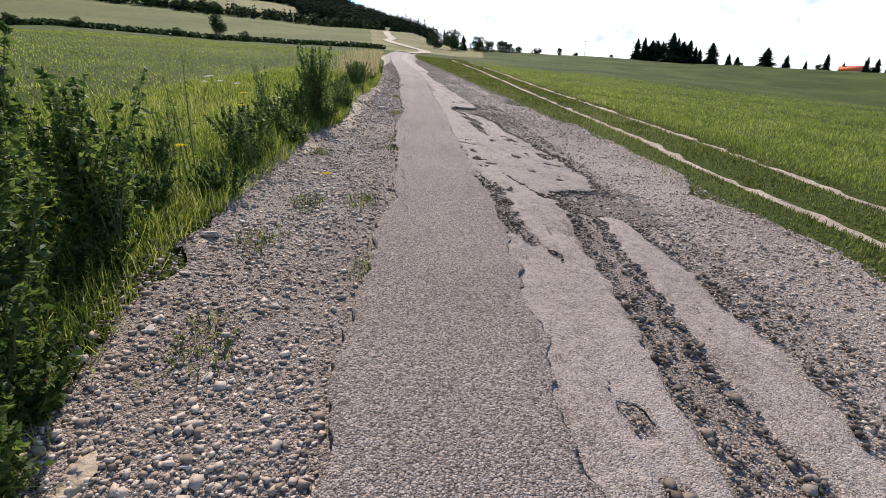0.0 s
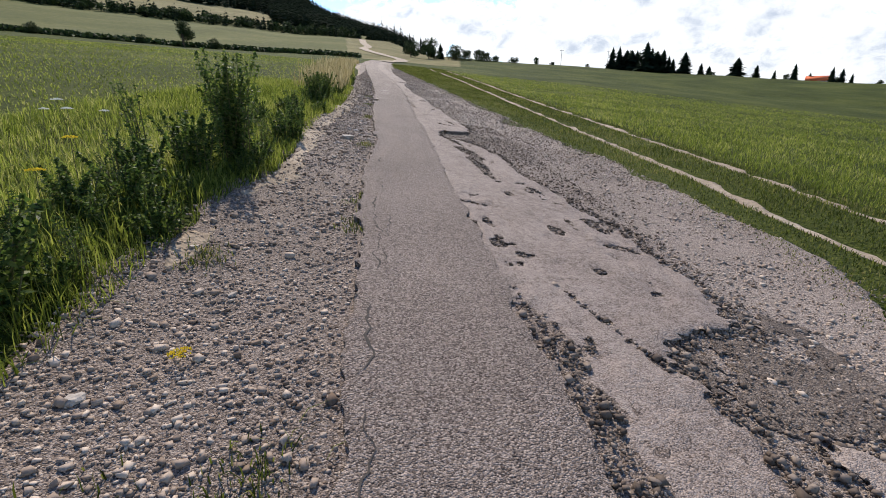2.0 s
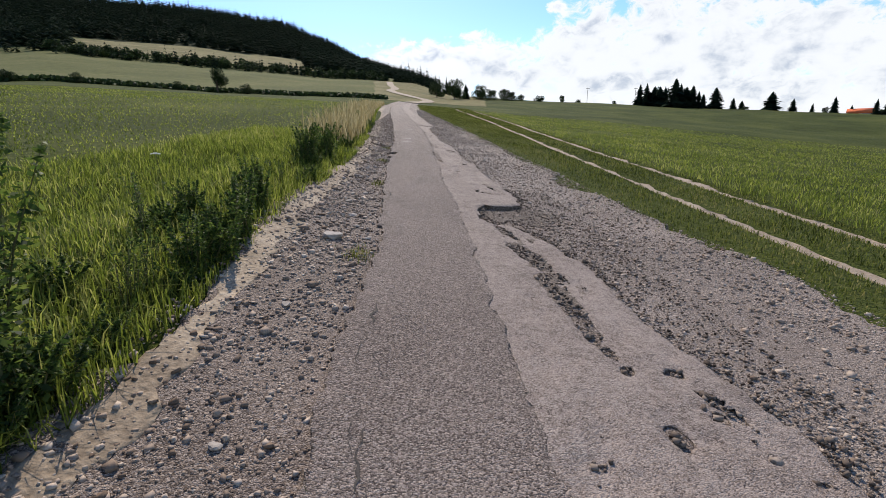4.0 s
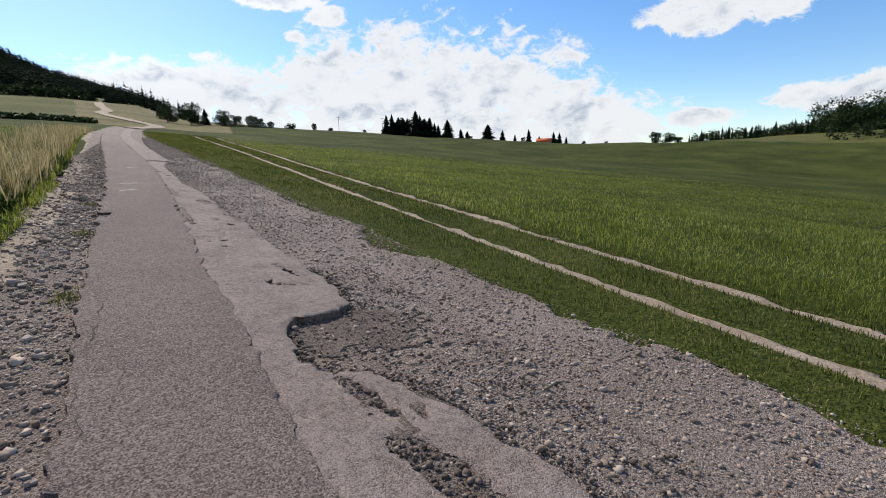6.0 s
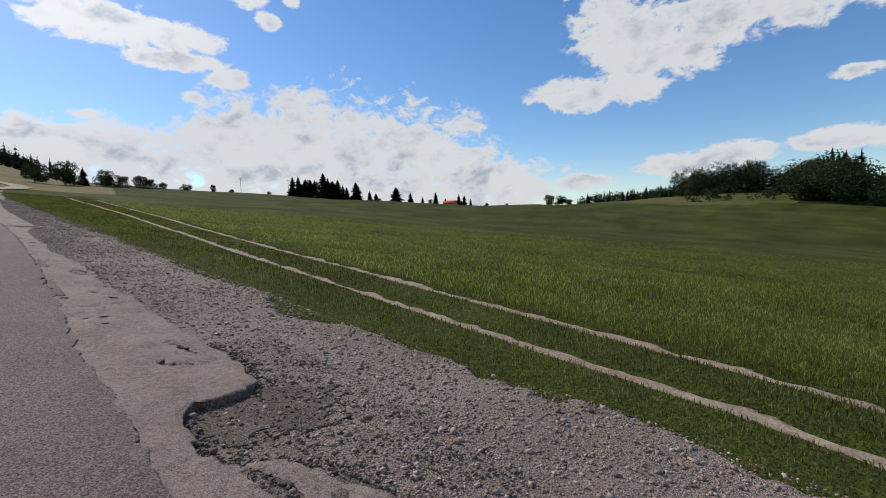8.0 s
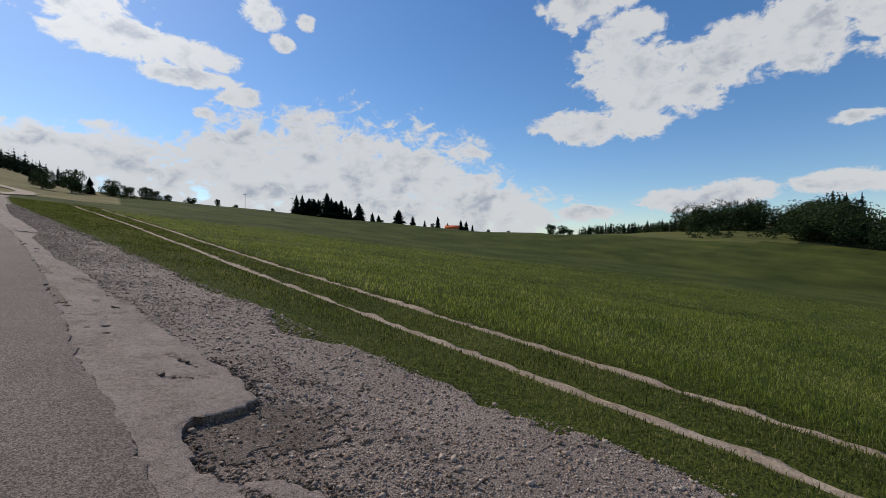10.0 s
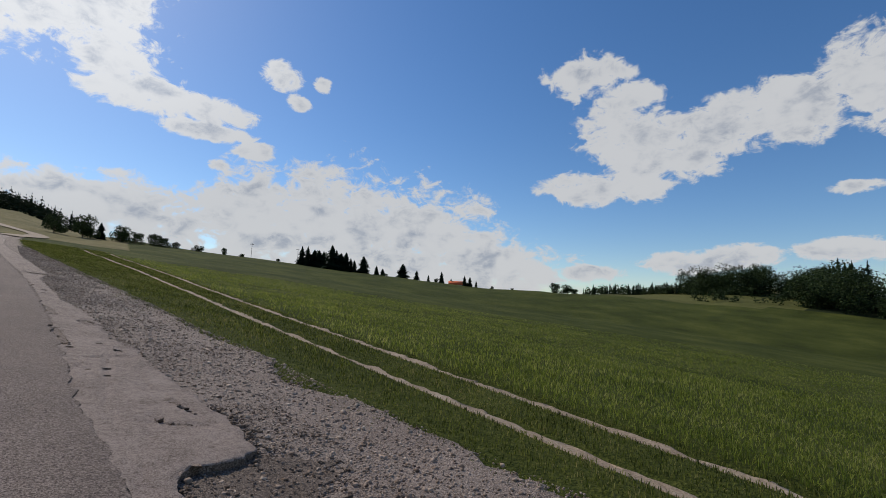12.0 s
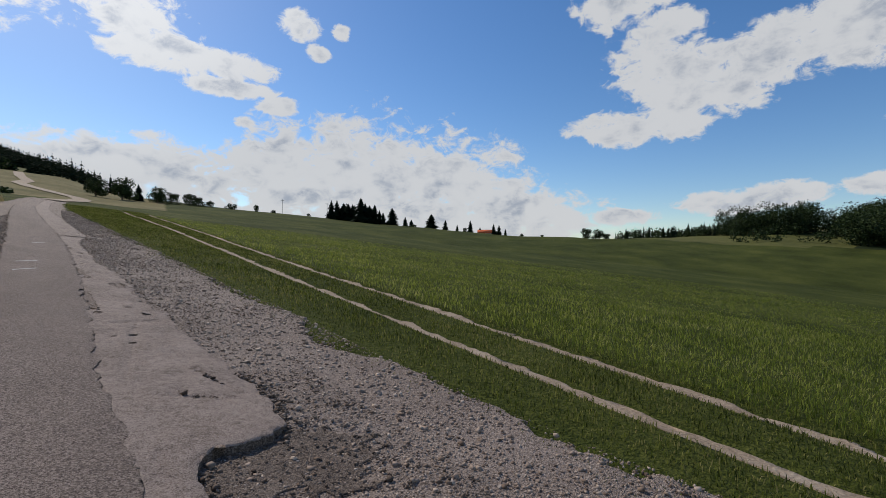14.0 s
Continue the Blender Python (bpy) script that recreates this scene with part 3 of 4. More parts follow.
def build_road():
    ys = np.concatenate([np.arange(-1.5, 9, 0.024), np.arange(9, 20, 0.035), np.arange(20, 60, 0.1), np.arange(60, 114, 0.3)])
    gravel_edge = lambda x, y: np.minimum(x - gravel_left(y) + 0.2 * grit(x * 1.2, y * 1.2, 41), gravel_right(y) - x + 0.28 * grit(x, y, 42))
    bits = patch(overlay, overlay_top, np.concatenate([np.arange(-3.6, -1.0, 0.1), np.arange(-1.0, 1.0, 0.026)]), ys, 0.07)
    tagged(new("road", mesh_from("road", *bits, [ASPHALT, DARK_GRAVEL], slots=rims(*bits))), "coarse grey asphalt strip with crumbling edges", "road", kind="structure")
    bits = patch(old_layer, old_top, np.concatenate([np.arange(-2.2, 0.1, 0.1), np.arange(0.1, 2.5, 0.026)]), ys, 0.075)
    tagged(new("road", mesh_from("old_road", *bits, [OLD_ASPHALT, DARK_GRAVEL], slots=rims(*bits))), "worn pale asphalt broken up by potholes", "road", kind="structure")
    fill = lambda x, y: np.maximum(np.maximum(-ellipse(x, y, 1.25, 11.75, 0.5, 0.5), -ellipse(x, y, 1.8, 4.45, 0.5, 0.42)), -ellipse(x, y, 1.03, 9.8, 0.13, 0.6)) + 0.42 * grit(x * 4, y * 4, 46, 6)
    dark_top = lambda x, y: gravel_top(x, y) + 0.008 + 0.005 * grit(x * 12, y * 12, 47)
    tagged(new("pothole_bed", mesh_from("pothole_bed", *patch(fill, dark_top, np.arange(0.6, 3.3, 0.03), np.arange(3.5, 13.5, 0.03), 0.03), DARK_GRAVEL)), "dark crumbs and damp soil in the pothole", "gravel", kind="structure")
    edge = lambda x, y: np.minimum(np.interp(y, [0, 5, 9, 12, 60], [-0.02, -0.12, 0.02, 0.16, 0.2]) + 0.22 * grit(x * 1.6, y * 1.1, 43, 5) - np.abs(x - gravel_left(y) - 0.14), (y - 1) * 0.3)
    top = lambda x, y: gravel_top(x, y) + 0.003 + 0.004 * grit(x * 9, y * 9, 45)
    bits = [patch(edge, top, np.arange(-2.3, -1.0, 0.045), np.arange(0.5, 20.01, 0.06), 0.03), patch(edge, top, np.arange(-4.6, -1.0, 0.08), np.arange(20, 60.01, 0.2), 0.03)]
    tagged(new("dirt_edge", mesh_from("dirt_edge", *joined(bits), DIRT, smooth=True)), "strip of pale trodden earth along the verge", "dirt", kind="structure")
    # thin dark ribbons on the asphalt, the shade inside cracks put in as colour
    for k, (x0, y0, y1, w) in enumerate(((-0.33, 3.4, 9.0, 0.016), (-0.24, 5.2, 6.6, 0.010), (-0.30, 6.9, 8.1, 0.010), (-0.40, 10.5, 14.0, 0.011))):
        y = np.arange(y0, y1, 0.03)
        x = x0 + 0.08 * grit(0 * y + 0.5, y * 3.5, 80 + k, 6)
        half = 0.55 * w * np.clip(0.35 + 0.9 * grit(0 * y + 0.5, y * 4, 95 + k), 0.05, 1) * np.minimum(1, np.minimum(y - y0, y1 - y) / 0.3 + 0.1)
        L, R = (np.stack([x + sgn * half, y, overlay_top(x, y) + 0.004], 1) for sgn in (-1, 1))
        n = len(y)
        a = np.arange(n - 1)
        tagged(new("crack", mesh_from("crack", np.concatenate([L, R]), np.stack([a, a + n, a + n + 1, a + 1], 1), CRACK_SHADE)), "dark crack running along the asphalt", "crack", group="cracks", kind="structure")
    gy = np.concatenate([np.arange(-3, 24, 0.07), np.arange(24, 60, 0.2), np.arange(60, 114, 0.5)])
    bits = patch(gravel_edge, gravel_top, np.concatenate([np.arange(-4.6, -2.2, 0.2), np.arange(-2.2, 4.0, 0.07)]), gy, 0.15)
    tagged(new("gravel_shoulder", mesh_from("gravel_shoulder", *bits, [GRAVEL, PALE_GRAVEL], smooth=True, slots=(bits[0][bits[1]].mean(1)[:, 0] > 1.3).astype(int))), "grey crushed stone bed under and beside the asphalt", "gravel", kind="structure")
    paint = material("worn_white_paint", [(0.3, (0.35, 0.33, 0.31)), (0.7, (0.62, 0.60, 0.57))], scale=12.0, fine=60.0, bump=0.3, bump_scale=60.0, bump_size=0.006)
    for x0, y0, x1, y1 in ((-0.42, 19.6, -0.12, 20.1), (-0.44, 20.9, -0.14, 21.3), (-0.35, 25.2, -0.1, 25.6)):
        t = np.linspace(0, 1, 9)
        x, y = x0 + (x1 - x0) * t, y0 + (y1 - y0) * t
        w = 0.05 * (0.7 + 0.3 * grit(t * 9, t * 0 + 0.5, 99))
        V = np.concatenate([np.stack([x, y + s * w, overlay_top(x, y + s * w) + 0.004], 1) for s in (-1, 1)])
        a = np.arange(8)
        tagged(new("paint_mark", mesh_from("paint_mark", V, np.stack([a, a + 1, a + 10, a + 9], 1), paint)), "worn white paint stroke on the asphalt", "marking", group="paint marks", kind="structure")
    # the road's way on, up the slope
    line = [(-0.6, 108), (1.0, 118), (3.2, 128), (4.4, 136), (3.6, 143), (0, 153), (-5.6, 172), (-8.8, 192), (-7.2, 212), (-10.5, 240), (-13, 280)]
    ts = np.linspace(0, len(line) - 1, 160)
    cx, cy = (np.interp(ts, range(len(line)), [p[k] for p in line]) for k in (0, 1))
    for _ in range(6):
        cx[1:-1], cy[1:-1] = (cx[:-2] + 2 * cx[1:-1] + cx[2:]) / 4, (cy[:-2] + 2 * cy[1:-1] + cy[2:]) / 4
    tx, ty = np.gradient(cx), np.gradient(cy)
    n = np.hypot(tx, ty)
    rows = []
    for w in (-1.7, -0.85, 0.0, 0.85, 1.7):
        x, y = cx + ty / n * w, cy - tx / n * w
        rows.append(np.stack([x, y, land(x, y, False) + 0.05 + 0.05 * cy / 70], 1))
    V = np.stack(rows, 1).reshape(-1, 3)
    a = (np.arange(159)[:, None] * 5 + np.arange(4)[None]).ravel()
    tagged(new("road", mesh_from("road_far", V, np.stack([a, a + 1, a + 6, a + 5], 1), DIRT, smooth=True)),
           "pale winding lane climbing between dry meadows", "road", kind="structure")
    for k in (1, 2):
        edge = lambda x, y: 0.085 + 0.025 * (k == 2) + 0.0022 * np.clip(y, 0, 60) + 0.10 * grit(x * 2.5, y * 1.6, 50 + k, 5) - np.abs(x - track(y, k))
        top = lambda x, y: land(x, y, False) + 0.014 + 0.006 * wobble(x, y, 7.0, 55)
        x0 = 3.9 if k == 1 else 5.3
        V, F = joined([patch(edge, top, np.arange(x0, x0 + 5.0, 0.06), np.arange(-12, 30.01, 0.12), 0.03),
                       patch(edge, top, np.arange(x0 + 0.5, x0 + 7.0, 0.12), np.arange(30, 90, 0.4), 0.05)])
        tagged(new("dirt_track", mesh_from("dirt_track", V, F, DIRT, smooth=True)), "pale bare wheel rut worn through the grass", "track", group="wheel ruts", kind="structure")


# ---- scattered stuff ----
CUBE = np.array([[-1, -1, -1], [1, -1, -1], [1, 1, -1], [-1, 1, -1], [-1, -1, 1], [1, -1, 1], [1, 1, 1], [-1, 1, 1]], dtype=float)
CUBE_F = np.array([[0, 3, 2, 1], [4, 5, 6, 7], [0, 1, 5, 4], [1, 2, 6, 5], [2, 3, 7, 6], [3, 0, 4, 7]])


def stones(rng, x, y, z, size):
    n = len(x)
    V = CUBE[None] * (1 + rng.uniform(-0.6, 0.3, (n, 8, 3))) * rng.uniform(0.55, 1.25, (n, 1, 3)) * np.array([1, 1, 0.65])
    a = rng.uniform(0, 6.283, n)
    b = rng.uniform(-0.5, 0.5, n)
    c, s, cb, sb = np.cos(a), np.sin(a), np.cos(b), np.sin(b)
    R = np.stack([np.stack([c, -s * cb, s * sb], 1), np.stack([s, c * cb, -c * sb], 1), np.stack([c * 0, sb, cb], 1)], 1)
    V = np.einsum("nij,nkj->nki", R, V) * size[:, None, None] * 0.5
    V += np.stack([x, y, z + size * 0.12], 1)[:, None]
    F = (CUBE_F[None] + 8 * np.arange(n)[:, None, None]).reshape(-1, 4)
    return V.reshape(-1, 3), F


def build_gravel():
    rng = np.random.RandomState(3)

    def spread(n, x0, x1, y0, y1, power):
        return rng.uniform(x0, x1, n), y0 + (y1 - y0) * rng.uniform(0, 1, n) ** power

    for count, grain, x0, x1, label in ((90000, -4.65, -1.85, -0.3, "loose grey and white crushed stones on the shoulder"),
                                 (170000, -4.7, 0.4, 3.5, "loose crushed stones and asphalt crumbs in potholes")):
        x, y = spread(count, x0, x1, 0.2, 62, 2.1)
        keep = (asphalt(x, y) < -0.01) & (x > gravel_left(y) - 0.1) & (x < gravel_right(y) + 0.15)
        keep &= grit(x * 0.9, y * 0.9, 61) > rng.uniform(-1.1, 0.45, count)
        x, y = x[keep], y[keep]
        size = np.clip(rng.lognormal(grain, 0.5, len(x)), 0.004, 0.034) * (1 + y / 32)
        size = size * np.where((x > asphalt_left(y)) & (x < asphalt_right(y) - 0.15), 0.55, 1.0)
        V, F = stones(rng, x, y, gravel_top(x, y), size)
        tagged(new("gravel", mesh_from("gravel", V, F, STONE)), label, "gravel", kind="stuff")


def build_rubble():
    rng = np.random.RandomState(5)
    n = 12000
    y = 0.6 + 36 * rng.uniform(0, 1, n) ** 1.5
    x = np.where(rng.uniform(0, 1, n) < 0.5, rng.normal(-0.92, 0.25, n), rng.uniform(-1.75, -0.5, n))
    k = (x > gravel_left(y) + 0.05) & (grit(x * 1.5, y * 1.5, 63) > rng.uniform(-1.0, 0.7, n)) & (x < asphalt_left(y) - 0.03)
    x, y = x[k], y[k]
    size = np.clip(rng.lognormal(-3.7, 0.42, len(x)), 0.016, 0.10) * np.interp(y, [0, 8, 12], [0.55, 0.65, 1.15])
    V, F = stones(rng, x, y, gravel_top(x, y), size)
    tagged(new("rubble", mesh_from("rubble", V, F, STONE)), "angular limestone rubble and broken asphalt lumps on the shoulder", "rubble", kind="stuff")
    # broken crumbs lying under the ragged asphalt edge and over the pothole's bed
    n = 60000
    x, y = rng.uniform(0.4, 2.4, n), 0.6 + 12.9 * rng.uniform(0, 1, n) ** 1.1
    d = asphalt(x, y)
    k = (d < -0.004) & (rng.uniform(0, 1, n) < np.where(d > -0.10, 0.75, 0.30)) & (x < 2.2)
    x, y, d = x[k], y[k], d[k]
    size = np.clip(rng.lognormal(-4.6, 0.5, len(x)), 0.005, 0.034) * np.where(d > -0.10, 1.25, 0.9)
    V, F = stones(rng, x, y, gravel_top(x, y) + 0.011, size)
    tagged(new("asphalt_crumbs", mesh_from("asphalt_crumbs", V, F, CRUMB)), "dark grey broken asphalt crumbs lying in the potholes", "rubble", kind="stuff")


def blades(name, rng, x, y, z, h, w, mat, label, lean=0.45, category="grass"):
    n = len(x)
    a, b = rng.uniform(0, 6.283, n), rng.uniform(0, 6.283, n)
    l = np.abs(rng.normal(0, lean, n)) * h
    dx, dy = np.cos(a) * w * 0.5, np.sin(a) * w * 0.5
    ex, ey = np.cos(b) * l, np.sin(b) * l
    V = np.empty((n, 5, 3))
    V[:, 0] = np.stack([x - dx, y - dy, z - 0.01], 1)
    V[:, 1] = np.stack([x + dx, y + dy, z - 0.01], 1)
    V[:, 2] = np.stack([x + ex * 0.35 + dx * 0.8, y + ey * 0.35 + dy * 0.8, z + h * 0.6], 1)
    V[:, 3] = np.stack([x + ex * 0.35 - dx * 0.8, y + ey * 0.35 - dy * 0.8, z + h * 0.6], 1)
    V[:, 4] = np.stack([x + ex, y + ey, z + h * np.maximum(0.35, 1 - l / h * 0.35)], 1)
    base = 5 * np.arange(n)[:, None]
    ob = new(name, mesh_from(name, V.reshape(-1, 3), [base + np.array([[0, 1, 2, 3]]), base + np.array([[3, 2, 4]])], mat))
    return tagged(ob, label, category, kind="stuff")


def build_grass():
    rng = np.random.RandomState(8)
    # field on the right: thins out with distance, blades grow wider to keep the cover
    n = 190000
    r = 4.5 + 75 * rng.uniform(0, 1, n) ** 2.1
    a = np.radians(rng.uniform(-2, 112, n))
    x, y = r * np.sin(a), 8 + r * np.cos(a)
    k = x > track(y, 2) + 0.30 + 0.1 * wobble(x, y, 3.0, 70)
    x, y, r = x[k], y[k], r[k]
    tall = 0.75 + 0.35 * wobble(x, y, 0.7, 71)
    blades("field_grass", rng, x, y, land(x, y), (0.08 + 0.11 * rng.uniform(0, 1, len(x))) * tall, 0.004 + r * 0.0009, BLADE, "ankle-high green hay grass of the open field", lean=0.9)
    # short grass round the wheel tracks and along the stones
    n = 190000
    y = -4 + 100 * rng.uniform(0, 1, n) ** 2.0
    x = gravel_right(y) - 0.6 + rng.uniform(0, 1, n) * (track(y, 2) + 1.0 - gravel_right(y))
    t1, t2 = np.abs(x - track(y, 1)), np.abs(x - track(y, 2))
    k = (np.minimum(t1, t2) > 0.17 + 0.08 * wobble(x, y, 4.0, 72)) & (grit(x * 1.3, y * 1.3, 73) + 1.5 * np.clip((x - gravel_right(y)) / 0.5, -1, 1.0) > rng.uniform(-0.9, 0.9, n))
    x, y = x[k], y[k]
    blades("verge_grass", rng, x, y, np.maximum(land(x, y), gravel_top(x, y) * (x < gravel_right(y) + 0.1) - 0.2 * (x >= gravel_right(y) + 0.1)), rng.uniform(0.02, 0.075, len(x)) * np.clip(0.3 + (x - gravel_right(y)) / 1.4, 0.25, 1.0) * (1 + 0.5 * grit(x * 1.2, y * 1.2, 68)), 0.006 + np.hypot(x, y - 8) * 0.0007, SHORT, "short trodden grass beside the wheel ruts", lean=0.7)
    # field on the left
    n = 120000
    r = 1.0 + 70 * rng.uniform(0, 1, n) ** 2.0
    a = np.radians(rng.uniform(-85, 0, n))
    x, y = -1.75 + r * np.sin(a), -1 + r * np.cos(a)
    k = (x < gravel_left(y) - 0.15 + 0.12 * wobble(x, y, 2.5, 74)) & (y > -1)
    x, y, r = x[k], y[k], r[k]
    blades("meadow_grass", rng, x, y, land(x, y), (0.06 + 0.11 * rng.uniform(0, 1, len(x))) * (0.8 + 0.3 * wobble(x, y, 0.8, 75)) * np.clip(1.2 - r / 16, 0.5, 1), 0.004 + r * 0.0010, BLADE, "lush green meadow grass behind the verge", lean=0.75)
    n = 90000
    y = 0.2 + 20 * rng.uniform(0, 1, n) ** 1.5
    x = gravel_left(y) + 0.05 - 3.4 * rng.uniform(0, 1, n) ** 1.4
    k = grit(x * 1.5, y * 1.5, 77) + 1.2 * np.clip((gravel_left(y) - x) / 0.3, -0.3, 1) > rng.uniform(-0.8, 0.6, n)
    x, y = x[k], y[k]
    blades("verge_grass", rng, x, y, land(x, y), rng.uniform(0.04, 0.18, len(x)) * (1 + 0.35 * grit(x * 0.9, y * 0.9, 78)), 0.004 + 0.0005 * y, BLADE, "thick mixed grass along the edge of the meadow", lean=0.8)
    # tall verge grass on the left
    n = 12000
    y = 0.3 + 55 * rng.uniform(0, 1, n) ** 1.6
    x = gravel_left(y) - 0.05 - np.abs(rng.normal(0, 0.45, n))
    k = wobble(x, y, 1.2, 76) > rng.uniform(-0.9, 0.8, n)
    x, y = x[k], y[k]
    blades("tall_grass", rng, x, y, land(x, y), rng.uniform(0.08, 0.27, len(x)), 0.004 + y * 0.0004, BLADE, "tall green grass at the edge of the stones")
    # dry grass with seed heads further along the verge
    n = 12000
    y = 17 + 55 * rng.uniform(0, 1, n) ** 1.2
    x = gravel_left(y) - 0.15 - np.abs(rng.normal(0, 0.75, n)) * np.interp(y, [17, 30, 70], [0.7, 1.1, 1.8])
    k = grit(x * 0.8, y * 0.5, 79) > rng.uniform(-0.9, 0.7, n)
    x, y = x[k], y[k]
    blades("straw_grass", rng, x, y, land(x, y), rng.uniform(0.25, 0.8, len(x)) * (1 + 0.3 * grit(x * 0.6, y * 0.6, 69)), 0.012 + y * 0.0005, STRAW, "tall straw-coloured grass with seed heads on the verge", lean=0.3)
    # tufts among the stones
    pts = [(-1.10, 3.65), (-0.66, 3.85), (-1.25, 2.85), (-1.15, 1.75), (-0.5, 2.6), (-0.47, 6.9), (-0.50, 6.2), (-1.3, 5.4), (-0.55, 9.6), (-0.62, 13.0), (-0.7, 15.5), (-0.75, 18.0)]
    x = np.concatenate([rng.normal(p[0], 0.07, 160) for p in pts])
    y = np.concatenate([rng.normal(p[1], 0.11, 160) for p in pts])
    blades("grass_tuft", rng, x, y, gravel_top(x, y), rng.uniform(0.02, 0.07, len(x)), np.full(len(x), 0.006), SHORT, "small dry grass tufts among the stones", lean=0.9)


# ---- plants ----
def tube(points, radii, sides=6):
    rings, n = [], len(points)
    for p, r in zip(points, radii):
        a = np.linspace(0, 6.283, sides, endpoint=False)
        rings.append(np.stack([p[0] + r * np.cos(a), p[1] + r * np.sin(a), np.full(sides, p[2])], 1))
    V = np.concatenate(rings)
    F = [[k * sides + i, k * sides + (i + 1) % sides, (k + 1) * sides + (i + 1) % sides, (k + 1) * sides + i] for k in range(n - 1) for i in range(sides)]
    return V, np.array(F)


def leaves(rng, centres, length, width, up=0.3):
    """Folded leaf blades of two triangles a side, at the given places."""
    n = len(centres)
    d = rng.normal(0, 1, (n, 3))
    d[:, 2] = d[:, 2] * 0.5 + up
    d /= np.linalg.norm(d, axis=1, keepdims=True)
    s = np.cross(d, rng.normal(0, 1, (n, 3)))
    s /= np.maximum(np.linalg.norm(s, axis=1, keepdims=True), 1e-6)
    nrm = np.cross(d, s)
    L = (length * rng.uniform(0.6, 1.3, n))[:, None]
    W = (width * rng.uniform(0.6, 1.3, n))[:, None]
    V = np.stack([centres - d * L * 0.5, centres + s * W * 0.5 + nrm * W * 0.2, centres + d * L * 0.5, centres - s * W * 0.5 + nrm * W * 0.2], 1)
    F = (np.array([[0, 1, 2, 3]])[None] + 4 * np.arange(n)[:, None, None]).reshape(-1, 4)
    return V.reshape(-1, 3), F


def shell(rng, n, lobes):
    """Random places near the surface of a heap of lobes (x, y, z, radius, squash)."""
    lobes = np.array(lobes, dtype=float)
    k = rng.choice(len(lobes), n, p=lobes[:, 3] ** 2 / np.sum(lobes[:, 3] ** 2))
    d = rng.normal(0, 1, (n, 3))
    d /= np.linalg.norm(d, axis=1, keepdims=True)
    r = lobes[k, 3] * rng.uniform(0.45, 1.05, n)
    P = lobes[k, :3] + d * r[:, None]
    P[:, 2] = lobes[k, 2] + d[:, 2] * r * lobes[k, 4]
    return P


def broadleaf(name, seed, height, width, label, category="tree", count=1400, stem=0.22):
    rng = np.random.RandomState(seed)
    tree = new(name)
    limbs = [tube([(0, 0, -0.3), (0.02 * height, 0, height * 0.3), (0, 0.03 * height, height * 0.75)], [height * 0.035, height * 0.026, height * 0.008])]
    lobes = []
    for k in range(9):
        a, r = rng.uniform(0, 6.283), width * rng.uniform(0.12, 0.32)
        zc = height * rng.uniform(stem + 0.12, 0.82)
        c = (math.cos(a) * r, math.sin(a) * r, zc)
        lobes.append((*c, width * rng.uniform(0.16, 0.27), rng.uniform(0.75, 1.05)))
        limbs.append(tube([(0, 0, height * rng.uniform(0.12, 0.4)), (c[0] * 0.6, c[1] * 0.6, zc * 0.85), c], [height * 0.016, height * 0.010, height * 0.003], 5))
    part("trunk", mesh_from("trunk", *joined(limbs), BARK, smooth=True), tree)
    P = shell(rng, count, lobes)
    P[:, 2] = np.maximum(P[:, 2], height * 0.05)
    size = 0.9 * width / math.sqrt(count) * 3.3
    part("crown", mesh_from("crown", *leaves(rng, P, size, size * 0.7), CROWN), tree)
    return tagged(tree, label, category)


def conifer_arrays(rng, height, width, tiers, arms):
    """Drooping sprays round a stem."""
    vs, n = [], 0
    for t in range(tiers):
        f = t / (tiers - 1)
        z0 = height * (0.05 + 0.93 * f)
        reach = width * 0.5 * (1 - f) ** 0.62 * min(1, 0.6 + f * 4) * rng.uniform(0.62, 1.2) + 0.012 * height
        for k in range(arms):
            a = 6.283 * (k + rng.uniform(-0.3, 0.3)) / arms + t * 0.9
            r = reach * rng.uniform(0.35, 1.25)
            c, s = math.cos(a), math.sin(a)
            z = z0 + rng.normal(0, 0.02) * height
            w = r * rng.uniform(0.22, 0.45) + 0.010 * height
            drop = r * rng.uniform(0.15, 0.5)
            vs.append([(0, 0, z + 0.05 * height), (c * r * 0.6 - s * w, s * r * 0.6 + c * w, z - drop * 0.5), (c * r, s * r, z - drop), (c * r * 0.6 + s * w, s * r * 0.6 - c * w, z - drop * 0.5)])
    V = np.array(vs).reshape(-1, 3)
    F = np.arange(len(V)).reshape(-1, 4)
    return V, F


def conifer(name, seed, height, width, label):
    rng = np.random.RandomState(seed)
    tree = new(name)
    part("trunk", mesh_from("trunk", *tube([(0, 0, -0.3), (0, 0, height * 0.5), (0, 0, height * 0.99)], [height * 0.022, height * 0.014, height * 0.003]), BARK, smooth=True), tree)
    part("crown", mesh_from("crown", *conifer_arrays(rng, height, width, 24, 15), NEEDLE), tree)
    return tagged(tree, label, "tree")


def at_bearing(az, d):
    x, y = EYE_X + d * math.sin(radians(az)), EYE_Y + d * math.cos(radians(az))
    return x, y, float(land(x, y))


